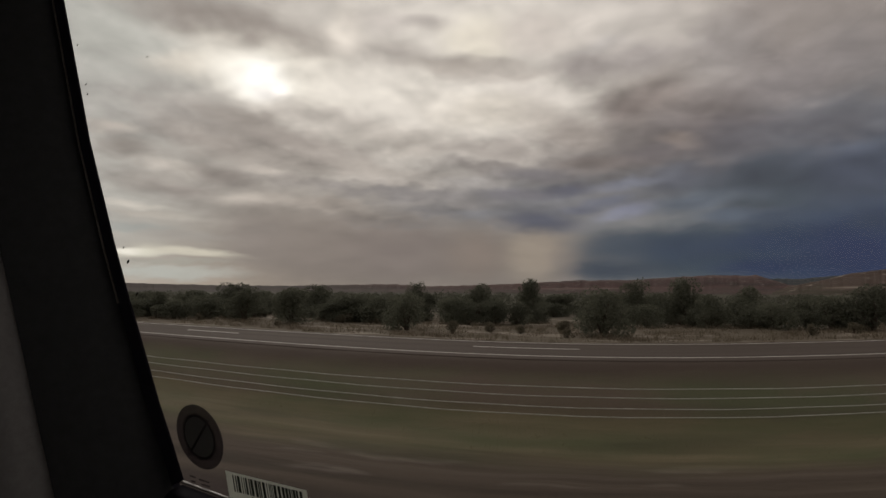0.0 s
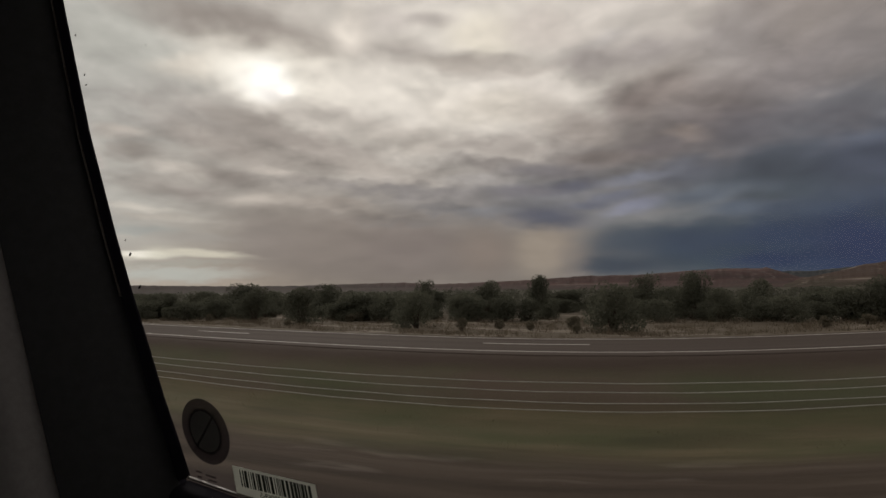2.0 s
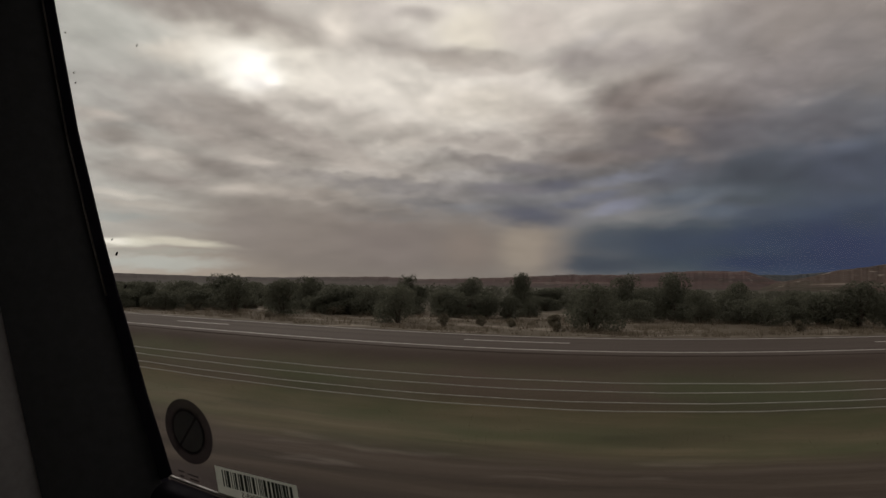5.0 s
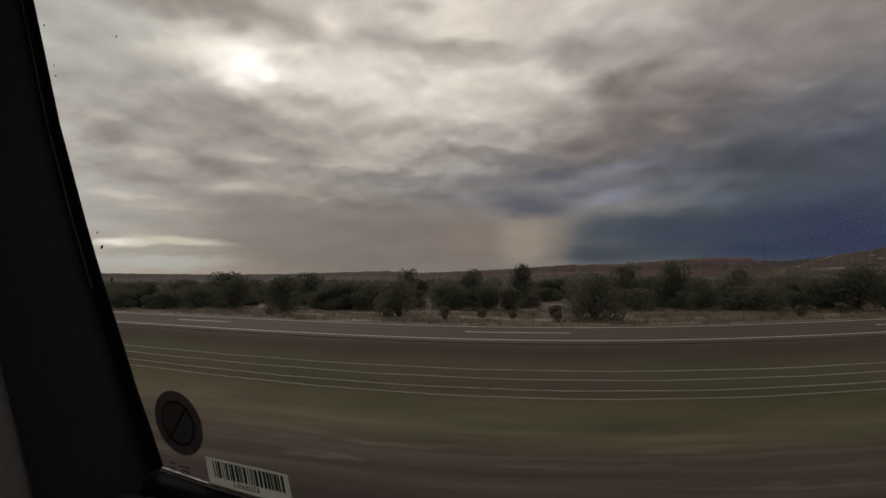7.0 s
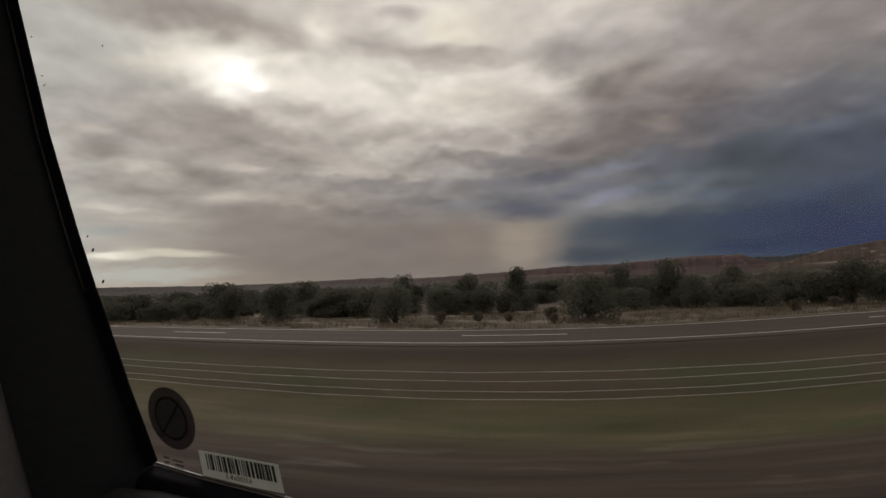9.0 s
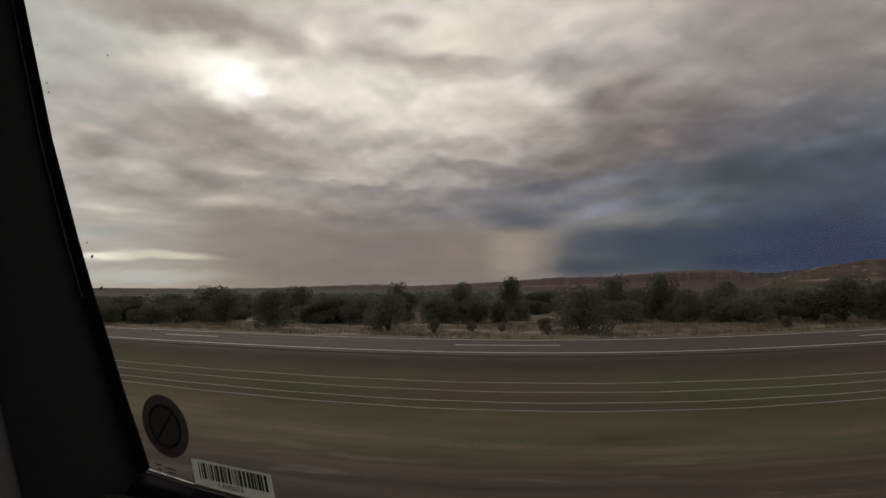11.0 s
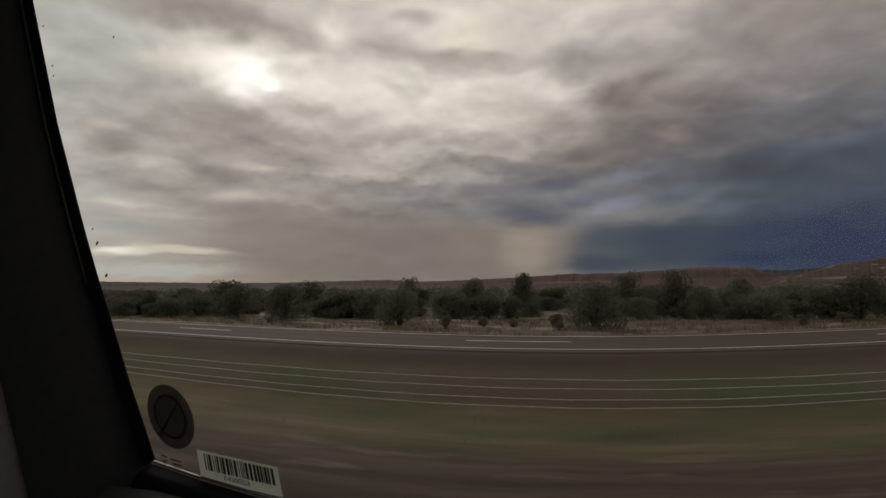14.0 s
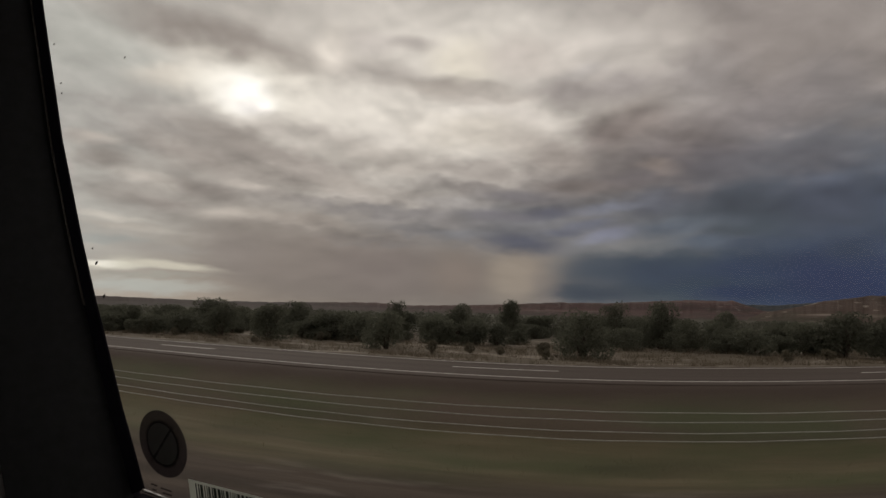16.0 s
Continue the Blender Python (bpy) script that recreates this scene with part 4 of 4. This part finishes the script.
def pierced_wall(name, outer, hole, y0, y1, mat):
    """A flat wall with one opening right through it."""
    bm = bmesh.new()
    rings = []
    for ring in (outer, hole):
        vs = [bm.verts.new((x, y0, z)) for x, z in ring]
        rings.append([bm.edges.new((vs[i], vs[(i + 1) % len(vs)])) for i in range(len(vs))])
    bmesh.ops.triangle_fill(bm, use_beauty=True, edges=rings[0] + rings[1])
    ext = bmesh.ops.extrude_face_region(bm, geom=bm.faces[:])
    for v in ext["geom"]:
        if isinstance(v, bmesh.types.BMVert):
            v.co.y = y1
    bmesh.ops.recalc_face_normals(bm, faces=bm.faces[:])
    return bm_mesh(name, bm, mat)


outer = [(-2.2, 0.0), (2.2, 0.0), (2.2, EYE + 0.95), (-2.2, EYE + 0.95)]
hole = [(x - 0.06, EYE + z) for x, z in PILLAR[1:]] + [(1.5, EYE + 0.70)] + [(x, EYE + z - 0.05) for x, z in SILL[::-1]]
tagged(new("wall_window_side", pierced_wall("wall_window_side", outer, hole, WALL_Y + 0.001, WALL_Y + 0.031, M_RUBBER)), "black vehicle side wall round the window", "wall", kind="structure")
for name, lo, hi in (("wall_rear_end", (-2.26, -1.75, 0.0), (-2.2, WALL_Y + 0.05, EYE + 0.95)),
                     ("wall_front_end", (2.2, -1.75, 0.0), (2.26, WALL_Y + 0.05, EYE + 0.95)), ("ceiling", (-2.26, -1.75, EYE + 0.95), (2.26, WALL_Y + 0.05, EYE + 1.0)),
                     ("floor", (-2.2, -1.69, EYE - 1.25), (2.2, WALL_Y - 0.02, EYE - 1.2))):
    tagged(new(name, box_mesh(name, lo, hi, M_LINING)), "plain dark vehicle cabin lining", "wall" if "wall" in name else name, kind="structure")

# unseen opening, added and sized to let daylight onto the pillar trim
far_light_hole = [(-1.9, EYE + 0.05), (1.9, EYE + 0.05), (1.9, EYE + 0.75), (-1.9, EYE + 0.75)]
tagged(new("wall_far_side", pierced_wall("wall_far_side", outer, far_light_hole, -1.75, -1.69, M_LINING)), "plain dark vehicle side wall with unseen opening added for daylight", "wall", kind="structure")

window = tagged(empty("window_1", pose(0, WALL_Y, EYE)), "fixed vehicle side window with black rubber seal", "window", kind="structure")
inv = Matrix.Translation((0, -WALL_Y, -EYE))


def win_part(name, me, label="", parent=window):
    me.transform(inv)
    return part(name, me, parent, label)


bm = bmesh.new()
bm.faces.new([bm.verts.new((x, WALL_Y, z)) for x, z in hole])
pane = win_part("pane", bm_mesh("pane", bm, M_GLASS), "clear side window glass with rain specks")
pane.visible_shadow = False
off_pillar = [at(x - 0.0085, z - 0.003, WALL_Y - 0.001) for x, z in PILLAR]
win_part("pillar_seal", sweep_mesh("pillar_seal", off_pillar, round_profile(0.0175, 0.0035, 0.35), M_RUBBER, (0, -1, 0)), "black rubber glazing seal")
win_part("sill_seal", sweep_mesh("sill_seal", [at(x, z - 0.0155, WALL_Y - 0.002) for x, z in SILL], round_profile(0.030, 0.034, 0.35), M_RUBBER, (0, -1, 0)), "black rubber sill seal")
win_part("sill_bead", sweep_mesh("sill_bead", [at(x, z + 0.0005, WALL_Y - 0.004) for x, z in SILL], round_profile(0.0022, 0.004, 0.4), M_SEAM, (0, -1, 0)), "thin pale bead above the sill seal")
# the trim edge's highlight as a pale strip, ending where it fades
win_part("pillar_bead", sweep_mesh("pillar_bead", [at(x - 0.0118, z - 0.004, WALL_Y - 0.004) for x, z in PILLAR[4:]], round_profile(0.0012, 0.0025, 0.4), M_SEAM, (0, -1, 0)), "thin pale strip for the highlight on the pillar trim's edge")


def pillar_trim_mesh():
    """The padded pillar cover: a broad strip left of the seal that bulges into the cabin."""
    verts, faces, n = [], [], 9
    run = [(-0.310, -0.42), (-0.372, -0.29)] + PILLAR
    for x, z in run:
        for k in range(n):
            q = k / (n - 1)
            verts.append(at(x - 0.0125 - 0.165 * q, z - 0.004 - 0.055 * q, WALL_Y - 0.004 - 0.046 * math.sin(q * math.pi) ** 0.9))
    for i in range(len(run) - 1):
        for k in range(n - 1):
            faces.append((i * n + k, i * n + k + 1, (i + 1) * n + k + 1, (i + 1) * n + k))
    return mesh_of("pillar_trim", verts, faces, M_TRIM, True)


trim = tagged(new("pillar_trim", pillar_trim_mesh()), "matt black raked window pillar cover", "pillar", kind="structure")
solid = trim.modifiers.new("thick", "SOLIDIFY")
solid.thickness, solid.offset = 0.004, 1.0

tagged(new("side_panel", sweep_mesh("side_panel", [at(-0.52, -0.50, 0.53), at(-0.622, -0.20, 0.53), at(-0.660, -0.09, 0.53), at(-0.745, 0.15, 0.53)], round_profile(0.17, 0.06, 0.45), M_PANEL, (0, -1, 0))), "grey plastic interior panel behind the pillar", "panel", kind="structure")
tagged(new("sill_panel", sweep_mesh("sill_panel", [at(-0.44, -0.249, 0.53), at(-0.40, -0.250, 0.53), at(-0.32, -0.263, 0.53), at(-0.2, -0.281, 0.53), at(0.5, -0.32, 0.53), at(1.5, -0.32, 0.53)], round_profile(0.085, 0.05, 0.45), M_LOWER, (0, -1, 0))), "dark grey moulded sill panel under the window", "panel", kind="structure")

# round sticker on the glass
GLASS_IN = WALL_Y - 0.0015


def oval_mesh(name, scale0, scale1, y, thick, mat, seg=40):
    """A flat oval (scale0 = 0) or ring on the glass, in the sticker's own slant."""
    lx, lz, qx, qz = 0.0182, -0.030, 0.0208, 0.0115
    verts, faces = [], []
    for yy in (y, y - thick):
        for s in (scale0, scale1):
            for k in range(seg):
                a = 6.28319 * k / seg
                c, d = math.cos(a) * s, math.sin(a) * s
                verts.append((lx * c + qx * d, yy, lz * c + qz * d))
    for k in range(seg):
        t2 = (k + 1) % seg
        a0, a1, b0, b1 = k, t2, seg + k, seg + t2
        if scale0 > 0:
            faces += [(a0, b0, b1, a1), (2 * seg + a0, 2 * seg + a1, 2 * seg + b1, 2 * seg + b0), (a0, a1, 2 * seg + a1, 2 * seg + a0)]
        faces.append((b0, 2 * seg + b0, 2 * seg + b1, b1))
    if scale0 == 0:
        faces += [tuple(range(seg, 2 * seg)), tuple(range(3 * seg, 4 * seg))[::-1]]
    return mesh_of(name, verts, faces, mat)


sticker = tagged(empty("sticker", pose(*at(-0.4050, -0.1475, GLASS_IN))), "dark oval prohibition sticker with ring and slash on window", "sticker")
part("film", oval_mesh("film", 0, 1.0, 0, 0.0004, M_DISC), sticker)
part("middle", oval_mesh("middle", 0, 0.68, -0.0006, 0.0003, M_DISC_MID), sticker, "lighter grey middle field")
part("ring", oval_mesh("ring", 0.62, 0.71, -0.0010, 0.0003, M_DISC_RING), sticker, "black printed ring")
slash = sweep_mesh("slash", [(-0.011, -0.0012, -0.019), (0.011, -0.0012, 0.019)], round_profile(0.0026, 0.0003, 0.2), M_DISC_RING, (0, -1, 0))
part("slash", slash, sticker, "black diagonal slash")
for k, (x, z, w) in enumerate(((-0.010, -0.0395, 0.007), (0.001, -0.0425, 0.012), (-0.008, -0.0445, 0.005), (0.004, -0.047, 0.010))):
    part("print_bar", sweep_mesh("print_bar", [(x, 0, z), (x + w, 0, z - w * 0.2)], round_profile(0.0016, 0.0003, 0.2), M_DISC_RING, (0, -1, 0)), sticker, "line of small dark print")

# barcode label
tilt = 8.0
lean = Matrix(((1, 0, -0.38, 0), (0, 1, 0, 0), (0, 0, 1, 0), (0, 0, 0, 1)))  # the label was stuck on askew
label = tagged(empty("barcode_label", pose(*at(-0.3265, -0.1995, GLASS_IN), 0, tilt, 0)), "white paper barcode label stuck to the window", "label")
LW, LH = 0.0900, 0.0270
paper_me = box_mesh("paper", (-LW / 2, -0.0004, -LH / 2), (LW / 2, 0, LH / 2), M_LABEL)
paper_me.transform(lean)
part("paper", paper_me, label)
rb = random.Random(3)
x = -LW / 2 + 0.0075
while x < LW / 2 - 0.007:
    w = rb.choice((0.0008, 0.0012, 0.0020, 0.0028))
    bar_me = box_mesh("bar", (x, -0.0007, -0.0040), (x + w, -0.0004, LH / 2 - 0.0022), M_INK)
    bar_me.transform(lean)
    part("bar", bar_me, label)
    x += w + rb.choice((0.0008, 0.0010, 0.0018))

digits = bpy.data.curves.new("number", "FONT")
digits.body, digits.size, digits.extrude, digits.align_x = "6350069-5", 0.0068, 0.0001, "CENTER"
digits.shear = 0.38
digits.materials.append(M_INK)
tagged(part("number", digits, label, "", pose(0.000, -0.0007, -0.0100, 90, 0, 0) @ Matrix.Diagonal((-1, 1, 1, 1))), "small dark printed number, seen reversed")

# rain specks on the outside of the glass; opaque colours stand in for their refraction
drop_bm = bmesh.new()
bmesh.ops.create_uvsphere(drop_bm, u_segments=8, v_segments=6, radius=1.0)
pale_me = bm_mesh("rain_drop", drop_bm.copy(), simple("pale_drop_paint", (0.22, 0.21, 0.19), (0.5, 0.48, 0.45), 900.0, 0.1), True)
drop_me = bm_mesh("rain_drop", drop_bm, M_DROP, True)
DROPS = [(-0.5028, 0.0331), (-0.4897, -0.0020), (-0.5094, 0.0487), (-0.5678, 0.2248), (-0.5705, 0.2365), (-0.5850, 0.2840), (-0.4905, 0.2620)]
for k, (x, z) in enumerate(DROPS):
    s = 0.0017 if k < 2 else 0.0010
    m = pose(*at(x, z, WALL_Y + 0.0006), 0, 25, 0) @ Matrix.Diagonal((s * 0.7, s * 0.5, s * 1.4, 1))
    label_text = "small rain drop on the glass, its dark refraction painted" if k < 2 else "small rain drop on the glass, its bright refraction painted"
    tagged(part("rain_drop", drop_me if k < 2 else pale_me, None, "", m), label_text, "drop", "rain drops on the window")
